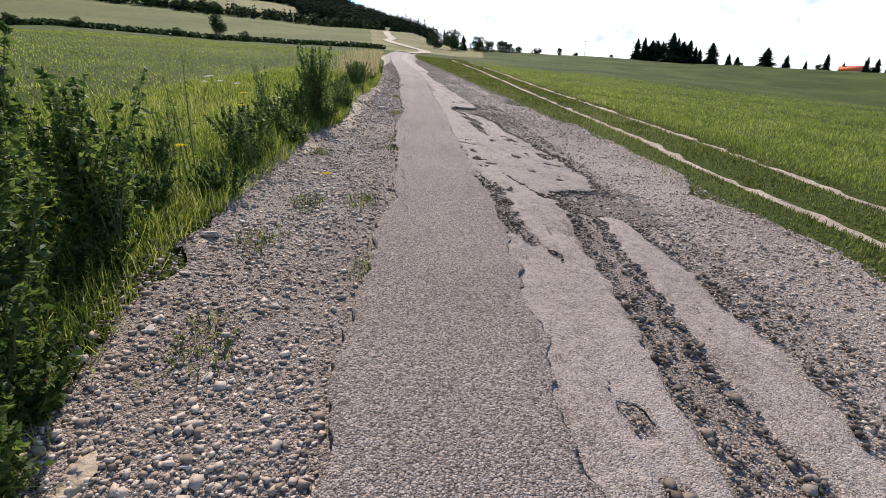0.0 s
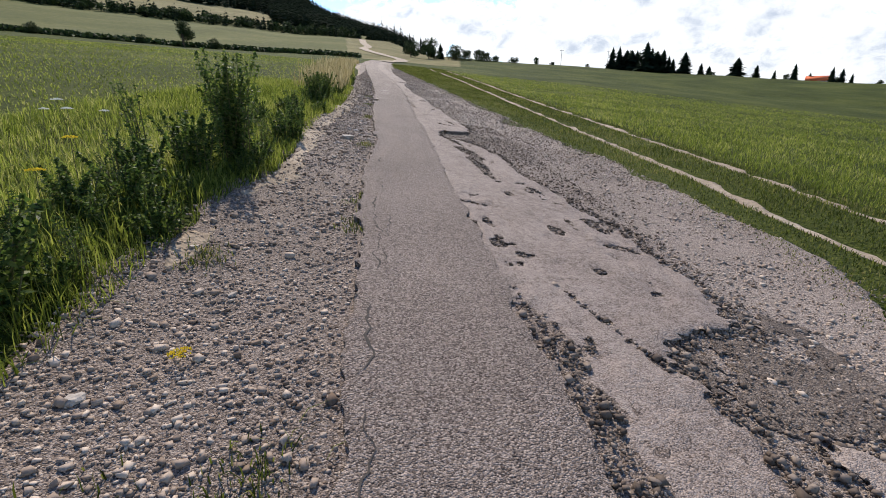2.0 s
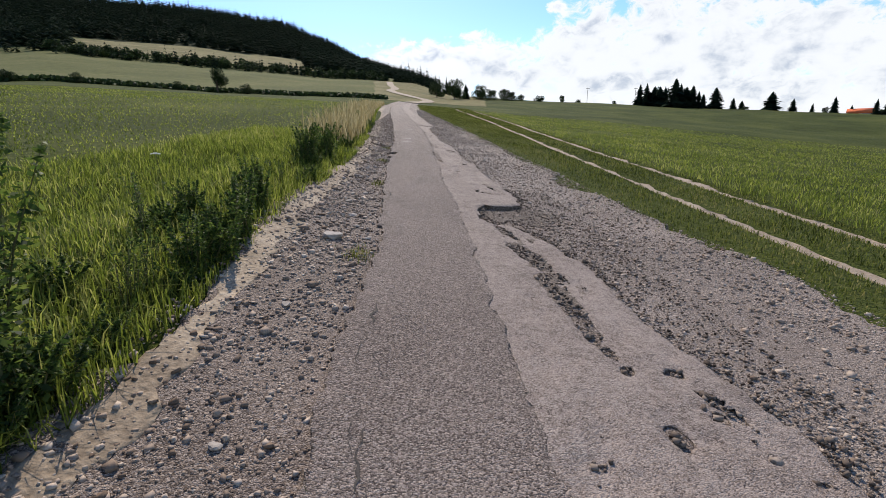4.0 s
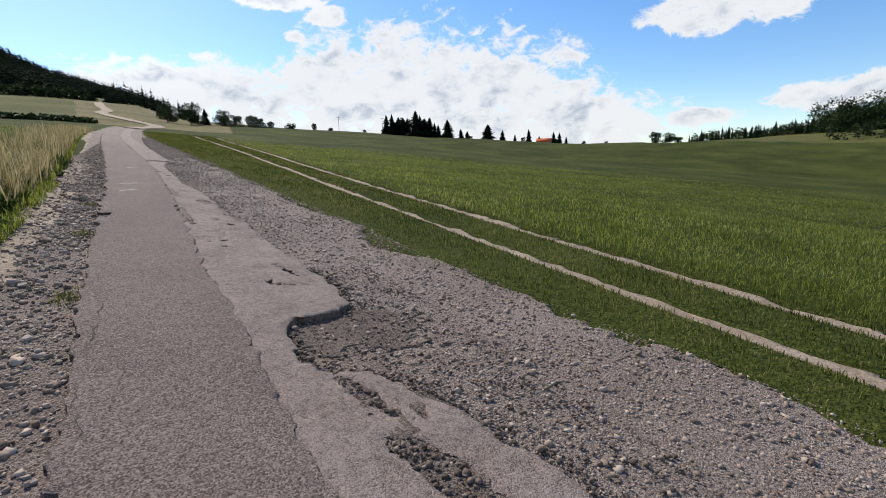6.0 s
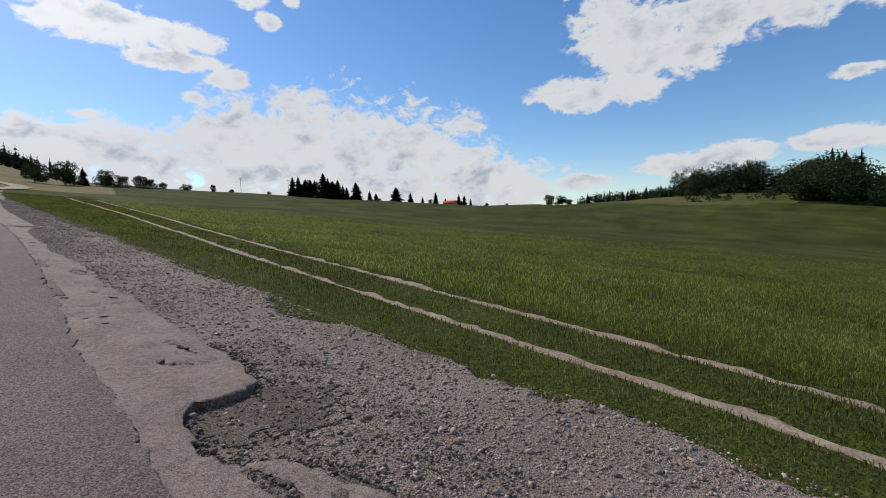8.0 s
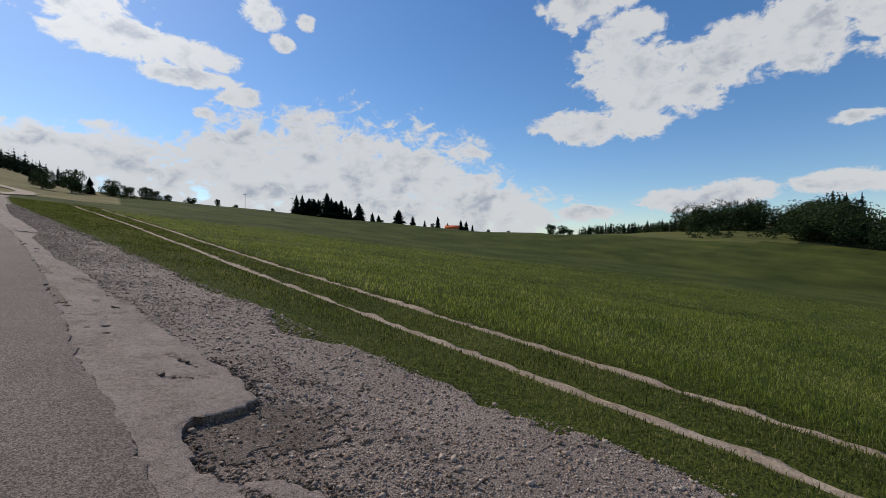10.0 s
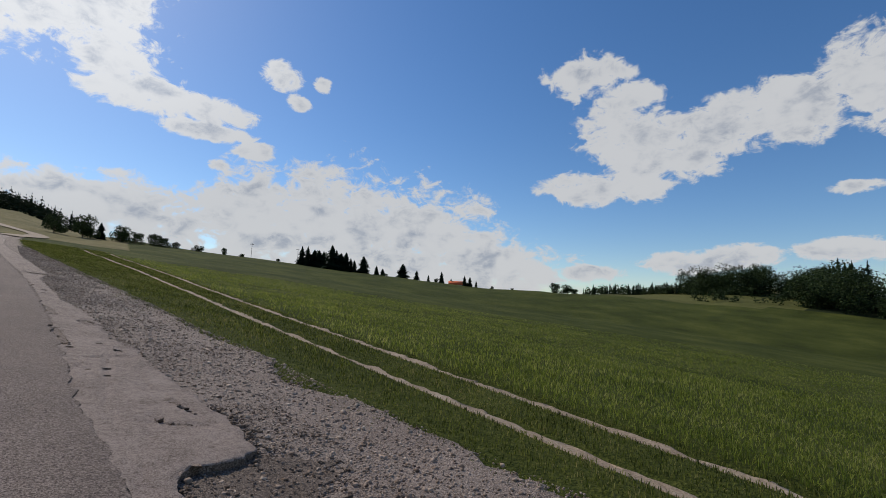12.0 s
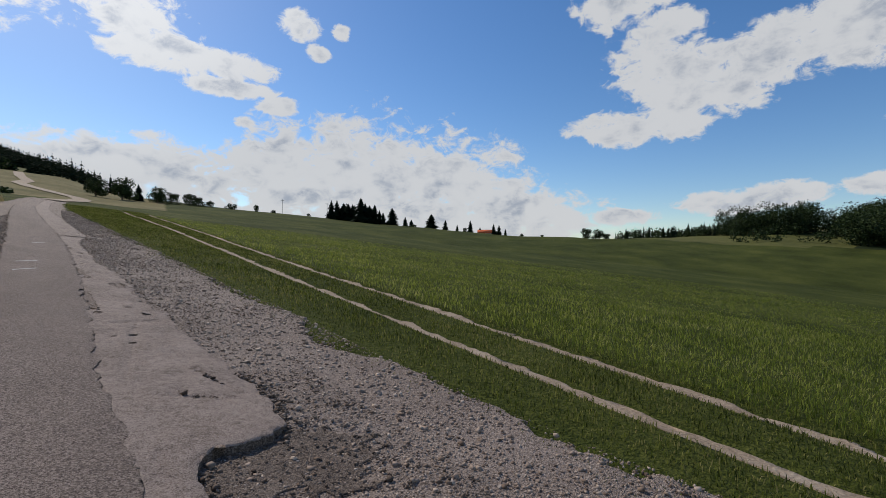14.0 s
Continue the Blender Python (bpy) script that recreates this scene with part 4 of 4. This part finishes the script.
def build_far_trees():
    rng = np.random.RandomState(21)
    spruce = [conifer("conifer", 1, 10.0, 5.6, "dark green spruce standing on the field's crest"), conifer("conifer", 2, 10.0, 6.6, "dark green spruce standing on the field's crest"),
              conifer("conifer", 3, 10.0, 4.8, "slender dark spruce standing on the field's crest")]
    bush = [broadleaf("bush", 4, 5.0, 6.5, "dense dark green roundish bush beside the lane", "bush", 2600, 0.0), broadleaf("bush", 5, 5.0, 5.5, "dense dark green bush at the field's edge", "bush", 2600, 0.0)]
    tree = broadleaf("broadleaf_tree", 6, 8.0, 6.4, "lone round-crowned dark tree at the far edge of the meadow", "tree", 3000)
    used = set()

    def put(kind, az, d, height, sink=0.0, widen=1.0):
        x, y, z = at_bearing(az, d)
        base = {"spruce": 10.0, "bush": 5.0, "tree": 8.0}[kind]
        source = {"spruce": spruce, "bush": bush, "tree": [tree]}[kind]
        source = source[int(rng.randint(len(source)))]
        s = height / base
        m = pose(x, y, z - sink, 0, 0, rng.uniform(0, 360)) @ Matrix.Diagonal((s * widen, s * widen, s, 1))
        if source.name in used:
            copy = copy_thing(source, m)
            copy.matrix_basis = m
        else:
            used.add(source.name)
            source.matrix_basis = m
            copy = source
        copy["group"] = {"spruce": "spruces on the crest", "bush": "bushes along the field", "tree": "trees"}[kind]

    for az, h, w in ((27.7, 6.6, 0.6), (28.4, 7.0, 0.6), (29.2, 6.8, 0.6), (30.9, 7.0, 0.55), (31.5, 6.4, 0.6), (43.4, 2.6, 0.8), (47.3, 2.4, 0.8)):
        put("bush", az, 196, h, 0.3, w)
    for az, h, w in ((26.7, 7.2, 1.2), (27.3, 8.2, 1.1), (28.1, 7.2, 1.4), (28.8, 7.6, 1.3), (29.3, 7.2, 1.3), (30.2, 9.4, 1.1), (30.7, 8.0, 1.3), (31.3, 7.6, 1.3), (32.0, 8.0, 1.2), (32.5, 6.2, 1.2),
                     (33.1, 5.4, 0.9), (34.1, 7.4, 1.5), (35.9, 4.2, 1.4), (36.6, 3.2, 1.3), (39.1, 6.4, 1.5), (40.8, 4.0, 1.5), (42.4, 3.2, 1.3), (44.0, 4.8, 1.4), (45.2, 2.8, 1.2), (47.0, 4.3, 1.2), (47.7, 4.3, 1.3), (48.4, 3.0, 1.2)):
        put("spruce", az + rng.uniform(-0.1, 0.1), 186 + rng.uniform(-4, 8), h * rng.uniform(0.94, 1.06), 0.3, w * rng.uniform(0.95, 1.2))
    put("spruce", 6.6, 176, 5.4, 0.2, 1.3)
    for az, d, h, w in ((3.0, 168, 5.4, 0.9), (5.2, 170, 6.8, 0.9), (8.3, 172, 5.2, 1.0), (9.6, 174, 4.4, 1.1), (11.3, 174, 4.6, 1.1), (12.2, 175, 3.6, 1.1), (13.3, 175, 2.6, 1.2), (15.5, 176, 2.2, 1.5), (18.1, 178, 3.0, 0.7), (20.0, 180, 1.2, 1.6),
                        (24.0, 182, 1.4, 1.2), (58.1, 183, 4.6, 1.0), (59.7, 184, 3.6, 1.3), (60.4, 184, 2.6, 1.3), (50.5, 184, 1.2, 1.5), (53.0, 184, 1.0, 1.6), (36.9, 184, 1.4, 1.8)):
        put("bush", az, d, h, 0.2, w)
    put("tree", -22.1, 122, 6.4, 0.1)
    for az, d, h, w in ((-19.2, 122, 2.2, 1.3), (-26.0, 122, 1.9, 1.1), (-34.5, 122, 2.0, 1.4), (-39.5, 122, 2.6, 1.2), (-42, 124, 2.6, 1.2), (-7.8, 124, 1.6, 1.0), (-5.2, 126, 1.2, 1.2)):
        put("bush", az, d, h, 0.1, w)

    # dark hedge bank at the end of the near meadow
    az = rng.uniform(-60, -3, 5200)
    d = 124 + rng.normal(0, 1.2, 5200)
    x, y = EYE_X + d * np.sin(np.radians(az)), EYE_Y + d * np.cos(np.radians(az))
    P = np.stack([x, y, land(x, y) + rng.uniform(0, 0.9, len(x))], 1)
    tagged(new("hedge_bank", mesh_from("hedge_bank", *leaves(rng, P, 0.9, 0.7), CROWN)), "low dark overgrown bank at the meadow's end", "hedge", kind="stuff")

    # hedges below the brown meadow
    heaps = []
    for a, r in zip(rng.uniform(-36, -3, 260), rng.normal(316, 5, 260)):
        x, y, z = at_bearing(a, r)
        h = rng.uniform(2.0, 5.5)
        heaps += [(x + rng.normal(0, 1.2), y + rng.normal(0, 1.2), z + h * rng.uniform(0.2, 0.75), h * 0.4, 1.0) for _ in range(3)]
    P = shell(rng, 22000, heaps)
    tagged(new("hedgerow", mesh_from("hedgerow", *leaves(rng, P, 1.2, 0.9), CROWN)), "dark overgrown hedgerow below the hill's meadow", "hedge", kind="stuff")

    # woods on the left hill
    pieces = []
    n = 12000
    az, d = rng.uniform(-62, 3, n), np.sqrt(rng.uniform(300 ** 2, 860 ** 2, n))
    keep = ((d > 480) & (az < -1)) | ((d > 330) & (az < -34)) | ((d > 345) & (az > -12.5) & (az < -4)) | ((d < 322) & (az < -5) & (rng.uniform(0, 1, n) < 0.8))
    keep |= (d > 480) & (az < 3.5)
    kinds = [conifer_arrays(rng, 1.0, rng.uniform(0.5, 0.75), 6, 6) for _ in range(12)]
    az, d = az[keep], d[keep]
    x, y = EYE_X + d * np.sin(np.radians(az)), EYE_Y + d * np.cos(np.radians(az))
    z = land(x, y) - 0.5
    high = np.where(d > 330, rng.uniform(8, 15, len(d)), rng.uniform(3.5, 9, len(d)))
    for k in range(len(d)):
        V, F = kinds[k % 12]
        pieces.append((V * high[k] + np.array([x[k], y[k], z[k]]), F))
    tagged(new("hill_woods", mesh_from("hill_woods", *joined(pieces), NEEDLE)), "dark spruce woods covering the distant hill", "woods", kind="stuff")
    pieces = []
    for a, r in zip(rng.uniform(-6, 5.5, 90), rng.uniform(300, 380, 90)):
        x, y, z = at_bearing(a, r)
        h = rng.uniform(7, 12)
        V, F = conifer_arrays(rng, h, h * rng.uniform(0.45, 0.7), 8, 7)
        pieces.append((V + np.array([x, y, z - 0.4]), F))
    tagged(new("roadside_woods", mesh_from("roadside_woods", *joined(pieces), NEEDLE)), "dark mixed woods above the climbing lane", "woods", kind="stuff")

    # woods on the right hill: broadleaf heaps with spruces behind
    heaps = []
    spots = [(rng.uniform(72.5, 84.5), rng.uniform(235, 262), rng.uniform(8, 14)) for _ in range(70)] + [(rng.uniform(73, 82), rng.uniform(192, 228), rng.uniform(2, 5)) for _ in range(24)]
    spots += [(rng.uniform(82.8, 116), rng.uniform(186, 240), rng.uniform(10, 17)) for _ in range(170)] + [(rng.uniform(62, 73), rng.uniform(236, 258), rng.uniform(3, 5.5)) for _ in range(50)]
    for a, r, h in spots:
        x, y, z = at_bearing(a, r)
        for _ in range(4):
            w = h * rng.uniform(0.22, 0.36)
            heaps.append((x + rng.normal(0, h * 0.2), y + rng.normal(0, h * 0.2), z + h * rng.uniform(0.08, 0.78), w, 1.0))
    P = shell(rng, 230000, heaps)
    P[:, 2] = np.maximum(P[:, 2], land(P[:, 0], P[:, 1]) + 0.1)
    tagged(new("broadleaf_woods", mesh_from("broadleaf_woods", *leaves(rng, P, 0.7, 0.55), CROWN)), "dark green broadleaf thicket on the hillside", "woods", kind="stuff")
    pieces = []
    for a, r in list(zip(rng.uniform(84.5, 118, 46), rng.uniform(205, 250, 46))) + list(zip(rng.uniform(61.5, 73, 60), rng.uniform(236, 262, 60))):
        x, y, z = at_bearing(a, r)
        h = rng.uniform(15, 20) if a > 83 else rng.uniform(3.5, 6.5)
        V, F = conifer_arrays(rng, h, h * 0.5, 14, 8)
        pieces.append((V + np.array([x, y, z - 0.4]), F))
    tagged(new("spruce_woods", mesh_from("spruce_woods", *joined(pieces), NEEDLE)), "dark spruces rising behind the thicket", "woods", kind="stuff")


def weed(name, seed, height, spread_, stems, per_stem, leaf, label, mat=None, category="weed"):
    rng = np.random.RandomState(seed)
    plant = new(name)
    tubes, spots = [], []
    for _ in range(stems):
        a, r = rng.uniform(0, 6.283), spread_ * rng.uniform(0.1, 1.0)
        h = height * rng.uniform(0.55, 1.0)
        bx, by = rng.normal(0, spread_ * 0.18, 2)
        tip = np.array([bx + math.cos(a) * r, by + math.sin(a) * r, h])
        base = np.array([bx, by, -0.03])
        mid = (base + tip) / 2 + np.array([0, 0, h * 0.12])
        tubes.append(tube([base, mid, tip], [0.006, 0.0045, 0.0015], 4))
        t = rng.uniform(0.08, 1.0, per_stem)[:, None]
        p = base * (1 - t) ** 2 + 2 * mid * t * (1 - t) + tip * t * t
        spots.append(p + rng.normal(0, 0.05 * height, (per_stem, 3)) * (1.15 - t))
    tagged(part("stem", mesh_from("stem", *joined(tubes), STEM), plant), kind="stuff")
    part("foliage", mesh_from("foliage", *leaves(rng, np.concatenate(spots), leaf, leaf * 0.42, 0.35), mat or LEAF), plant)
    return tagged(plant, label, category)


def build_weeds():
    rng = np.random.RandomState(31)

    def put(plant, x, y, turn=0.0, s=1.0):
        plant.matrix_basis = pose(x, y, float(land(x, y)), 0, 0, turn) @ Matrix.Diagonal((s, s, s, 1))

    put(weed("weed", 1, 1.2, 0.22, 22, 150, 0.050, "tall dark bushy mugwort with upright flower spikes"), -2.0, 2.0)
    put(weed("weed", 11, 0.95, 0.26, 22, 140, 0.050, "tall dark bushy mugwort leaning over the stones"), -2.1, 1.5)
    put(weed("weed", 2, 0.80, 0.34, 22, 120, 0.055, "leafy dark green weed beside the stones"), -1.85, 1.1)
    put(weed("weed", 12, 0.70, 0.34, 22, 110, 0.055, "leafy dark green weed beside the stones"), -1.75, 0.7)
    put(weed("weed", 16, 0.95, 0.34, 26, 150, 0.048, "tall dark bushy mugwort crowding the verge"), -1.95, 1.7)
    put(weed("weed", 17, 0.9, 0.35, 24, 140, 0.050, "dark leafy weeds crowding the verge"), -1.95, 2.5)
    put(weed("weed", 14, 0.75, 0.30, 20, 120, 0.050, "dark leafy weed hanging over the stones"), -1.72, 1.45)
    put(weed("weed", 15, 0.60, 0.28, 20, 110, 0.050, "dark leafy weed hanging over the stones"), -1.58, 1.0)
    put(weed("weed", 3, 1.05, 0.10, 3, 70, 0.028, "thin dry dock stalk rising from the grass"), -1.95, 3.6)
    put(weed("weed", 4, 0.50, 0.36, 22, 90, 0.050, "low leafy green weeds spilling onto the stones"), -1.9, 4.6)
    put(weed("bush", 5, 1.08, 0.30, 40, 140, 0.045, "dense dark willow bush at the verge", category="bush"), -1.75, 7.5)
    put(weed("bush", 6, 0.55, 0.30, 26, 110, 0.050, "broad dark leafy bush at the verge", category="bush"), -1.95, 7.0)
    put(weed("bush", 7, 0.72, 0.28, 28, 110, 0.050, "dark leafy bush at the verge", category="bush"), -1.85, 13.6)
    put(weed("bush", 8, 0.66, 0.32, 28, 110, 0.050, "dark leafy bush at the verge", category="bush"), -1.75, 14.8)
    for k, (x, y, h) in enumerate(((-1.46, 0.75, 0.42), (-1.42, 1.05, 0.36), (-1.60, 1.35, 0.45), (-1.36, 0.9, 0.36), (-1.46, 1.25, 0.30), (-1.50, 9.15, 0.42), (-1.54, 9.7, 0.46), (-1.72, 3.6, 0.26), (-1.66, 5.6, 0.26), (-1.60, 8.95, 0.4), (-1.62, 9.5, 0.42), (-1.66, 10.1, 0.5), (-1.75, 10.8, 0.55))):
        put(weed("weed", 60 + k, h, 0.20, 18, 80, 0.040, "low dark leafy weed spreading onto the stones"), x, y)
    lows = [weed("weed", 9, 0.42, 0.28, 16, 80, 0.045, "low leafy green weeds along the verge"), weed("weed", 10, 0.36, 0.24, 14, 70, 0.06, "broad-leaved green weeds along the verge"),
            weed("weed", 13, 0.75, 0.16, 7, 60, 0.040, "slim upright weeds going to seed on the verge")]
    for k, low in enumerate(lows):
        tagged(low, group="verge weeds")
        put(low, -1.95 - 0.2 * k, 6.0 + 0.5 * k)
    for k in range(110):
        y = 0.8 + 27 * (k / 110) ** 1.25 + rng.uniform(-0.3, 0.3)
        x = float(gravel_left(y)) - rng.uniform(0.02, 0.75)
        s = rng.uniform(0.4, 0.85)
        copy_thing(lows[int(rng.choice(3, p=[0.45, 0.35, 0.2]))], pose(x, y, float(land(x, y)), 0, 0, rng.uniform(0, 360))).scale = (s, s, s)


def build_flowers():
    rng = np.random.RandomState(51)
    white = material("white_petals", [(0.3, (0.55, 0.55, 0.48)), (0.7, (0.75, 0.75, 0.68))], scale=20.0, fine=80.0, bump=0, translucent=0.3)
    yellow = material("yellow_petals", [(0.3, (0.60, 0.42, 0.02)), (0.7, (0.75, 0.58, 0.05))], scale=20.0, fine=80.0, bump=0, translucent=0.3)
    spots = [(-3.05, 7.3, 0.45, white), (-3.2, 7.5, 0.5, white), (-3.35, 7.35, 0.42, white), (-2.95, 7.6, 0.4, white), (-3.45, 7.8, 0.45, white), (-2.35, 6.1, 0.38, yellow), (-2.2, 5.5, 0.32, yellow), (-1.95, 3.4, 0.34, yellow), (-2.6, 10.6, 0.45, white), (-1.14, 4.5, 0.03, yellow)]
    for x, y, h, petals in spots:
        flower = new("wildflower")
        lean = rng.uniform(-0.06, 0.06, 2)
        part("stem", mesh_from("stem", *tube([(0, 0, -0.02), (lean[0] * 0.5, lean[1] * 0.5, h * 0.6), (lean[0], lean[1], h)], [0.003, 0.0025, 0.002], 5), STEM), flower)
        a, r = rng.uniform(0, 6.283, 70), np.sqrt(rng.uniform(0, 1, 70)) * 0.045
        P = np.stack([lean[0] + r * np.cos(a), lean[1] + r * np.sin(a), h + 0.012 - r * 0.25], 1)
        tagged(part("blossom", mesh_from("blossom", *leaves(rng, P, 0.014, 0.012, 1.5), petals), flower, "flat cluster of tiny blossoms"), kind="stuff")
        flower.matrix_basis = pose(x, y, float(gravel_top(x, y) if x > gravel_left(y) else land(x, y)))
        tagged(flower, "white umbel wildflower standing in the meadow grass" if petals == white else "small yellow wildflower at the verge", "flower", group="wildflowers")


def build_rocks():
    rng = np.random.RandomState(41)
    for x, y, s in ((-1.53, 2.82, 0.19), (-1.42, 3.1, 0.09), (-1.37, 1.79, 0.08), (-1.05, 1.55, 0.09), (-0.95, 2.1, 0.08), (-1.33, 4.2, 0.11), (-0.66, 3.4, 0.09), (-1.04, 6.09, 0.11), (-1.16, 6.12, 0.08), (-1.41, 5.5, 0.10), (-1.05, 5.0, 0.08),
                    (-0.85, 7.4, 0.09), (-0.9, 8.6, 0.12), (-0.85, 10.08, 0.30), (-0.68, 10.5, 0.12), (-0.77, 10.95, 0.15), (-0.99, 9.5, 0.11), (-0.71, 9.57, 0.10), (-0.52, 10.1, 0.11), (-0.9, 11.6, 0.14), (-0.75, 12.2, 0.14),
                    (-0.95, 13.4, 0.16), (-0.8, 14.6, 0.16), (2.45, 5.2, 0.07), (2.3, 10.9, 0.06), (2.5, 3.0, 0.07), (2.4, 7.0, 0.06), (2.7, 8.8, 0.06), (1.5, 11.2, 0.05), (-1.45, 2.3, 0.09), (-1.0, 2.9, 0.07)):
        bm = bmesh.new()
        bmesh.ops.create_icosphere(bm, subdivisions=2, radius=0.5)
        k = rng.uniform(0, 50)
        for v in bm.verts:
            q = v.co * 2.4 + Vector((k, k, 0))
            v.co *= 1 + 0.55 * noise.noise(q) + 0.2 * noise.noise(q * 2.5)
            v.co.z = max(-0.18, min(0.20, v.co.z * 0.7))
        me = bpy.data.meshes.new("stone")
        bm.to_mesh(me)
        bm.free()
        me.materials.append(BOULDER)
        ob = new("stone", me)
        ob.matrix_basis = pose(x, y, float(gravel_top(x, y)) + s * 0.06, rng.uniform(-12, 12), rng.uniform(-12, 12), rng.uniform(0, 360)) @ Matrix.Diagonal((s * 0.62, s * rng.uniform(0.4, 0.62), s * 0.5, 1))
        tagged(ob, "loose pale angular limestone lying on the gravel", "stone", group="stones on the shoulder")


def box(x0, x1, y0, y1, z0, z1):
    return np.array([[x0, y0, z0], [x1, y0, z0], [x1, y1, z0], [x0, y1, z0], [x0, y0, z1], [x1, y0, z1], [x1, y1, z1], [x0, y1, z1]], dtype=float), CUBE_F


def build_far_things():
    # house with an orange roof behind the crest
    x, y, z = at_bearing(46.0, 190)
    house = new("house")
    house.matrix_basis = pose(x, y, z - 2.2, 0, 0, -46)
    part("wall", mesh_from("wall", *box(-3.2, 3.2, -2.6, 2.6, 0, 2.4), PLASTER), house)
    V = np.array([[-3.5, -3.0, 2.3], [3.5, -3.0, 2.3], [3.5, 3.0, 2.3], [-3.5, 3.0, 2.3], [-3.5, 0, 3.9], [3.5, 0, 3.9]], dtype=float)
    part("roof", mesh_from("roof", V, [np.array([[0, 1, 5, 4], [2, 3, 4, 5], [0, 3, 2, 1]]), np.array([[0, 4, 3], [1, 2, 5]])], ROOF), house, "bright orange tiled roof")
    for wx in (-2, 0, 2):
        part("window", mesh_from("window", *box(wx - 0.5, wx + 0.5, -2.66, -2.55, 0.9, 2.0), GLASS), house)
    tagged(house, "white house with a bright orange roof behind the field", "house")
    x, y, z = at_bearing(-23.6, 800)
    mast = new("mast")
    mast.matrix_basis = pose(x, y, z)
    part("pole", mesh_from("pole", *tube([(0, 0, -1), (0, 0, 24)], [0.7, 0.5], 6), METAL), mast)
    part("crossbar", mesh_from("crossbar", *box(-3.2, 3.2, -0.4, 0.4, 19.5, 20.6), METAL), mast)
    tagged(mast, "tall grey steel cross on the hilltop", "mast")
    for k, (az, d, h) in enumerate(((21.0, 180, 5.4), (26.2, 184, 6.2))):
        x, y, z = at_bearing(az, d)
        pole = new("utility_pole")
        pole.matrix_basis = pose(x, y, z)
        part("pole", mesh_from("pole", *tube([(0, 0, -0.5), (0, 0, h)], [0.08, 0.06], 6), BARK), pole)
        part("crossarm", mesh_from("crossarm", *box(-0.7, 0.7, -0.06, 0.06, h - 0.5, h - 0.38), BARK), pole)
        tagged(pole, "thin wooden utility pole on the crest", "pole", group="utility poles")


build_ground()
build_road()
build_far_trees()
build_far_things()
build_weeds()
build_flowers()
build_rocks()
build_gravel()
build_rubble()
build_grass()
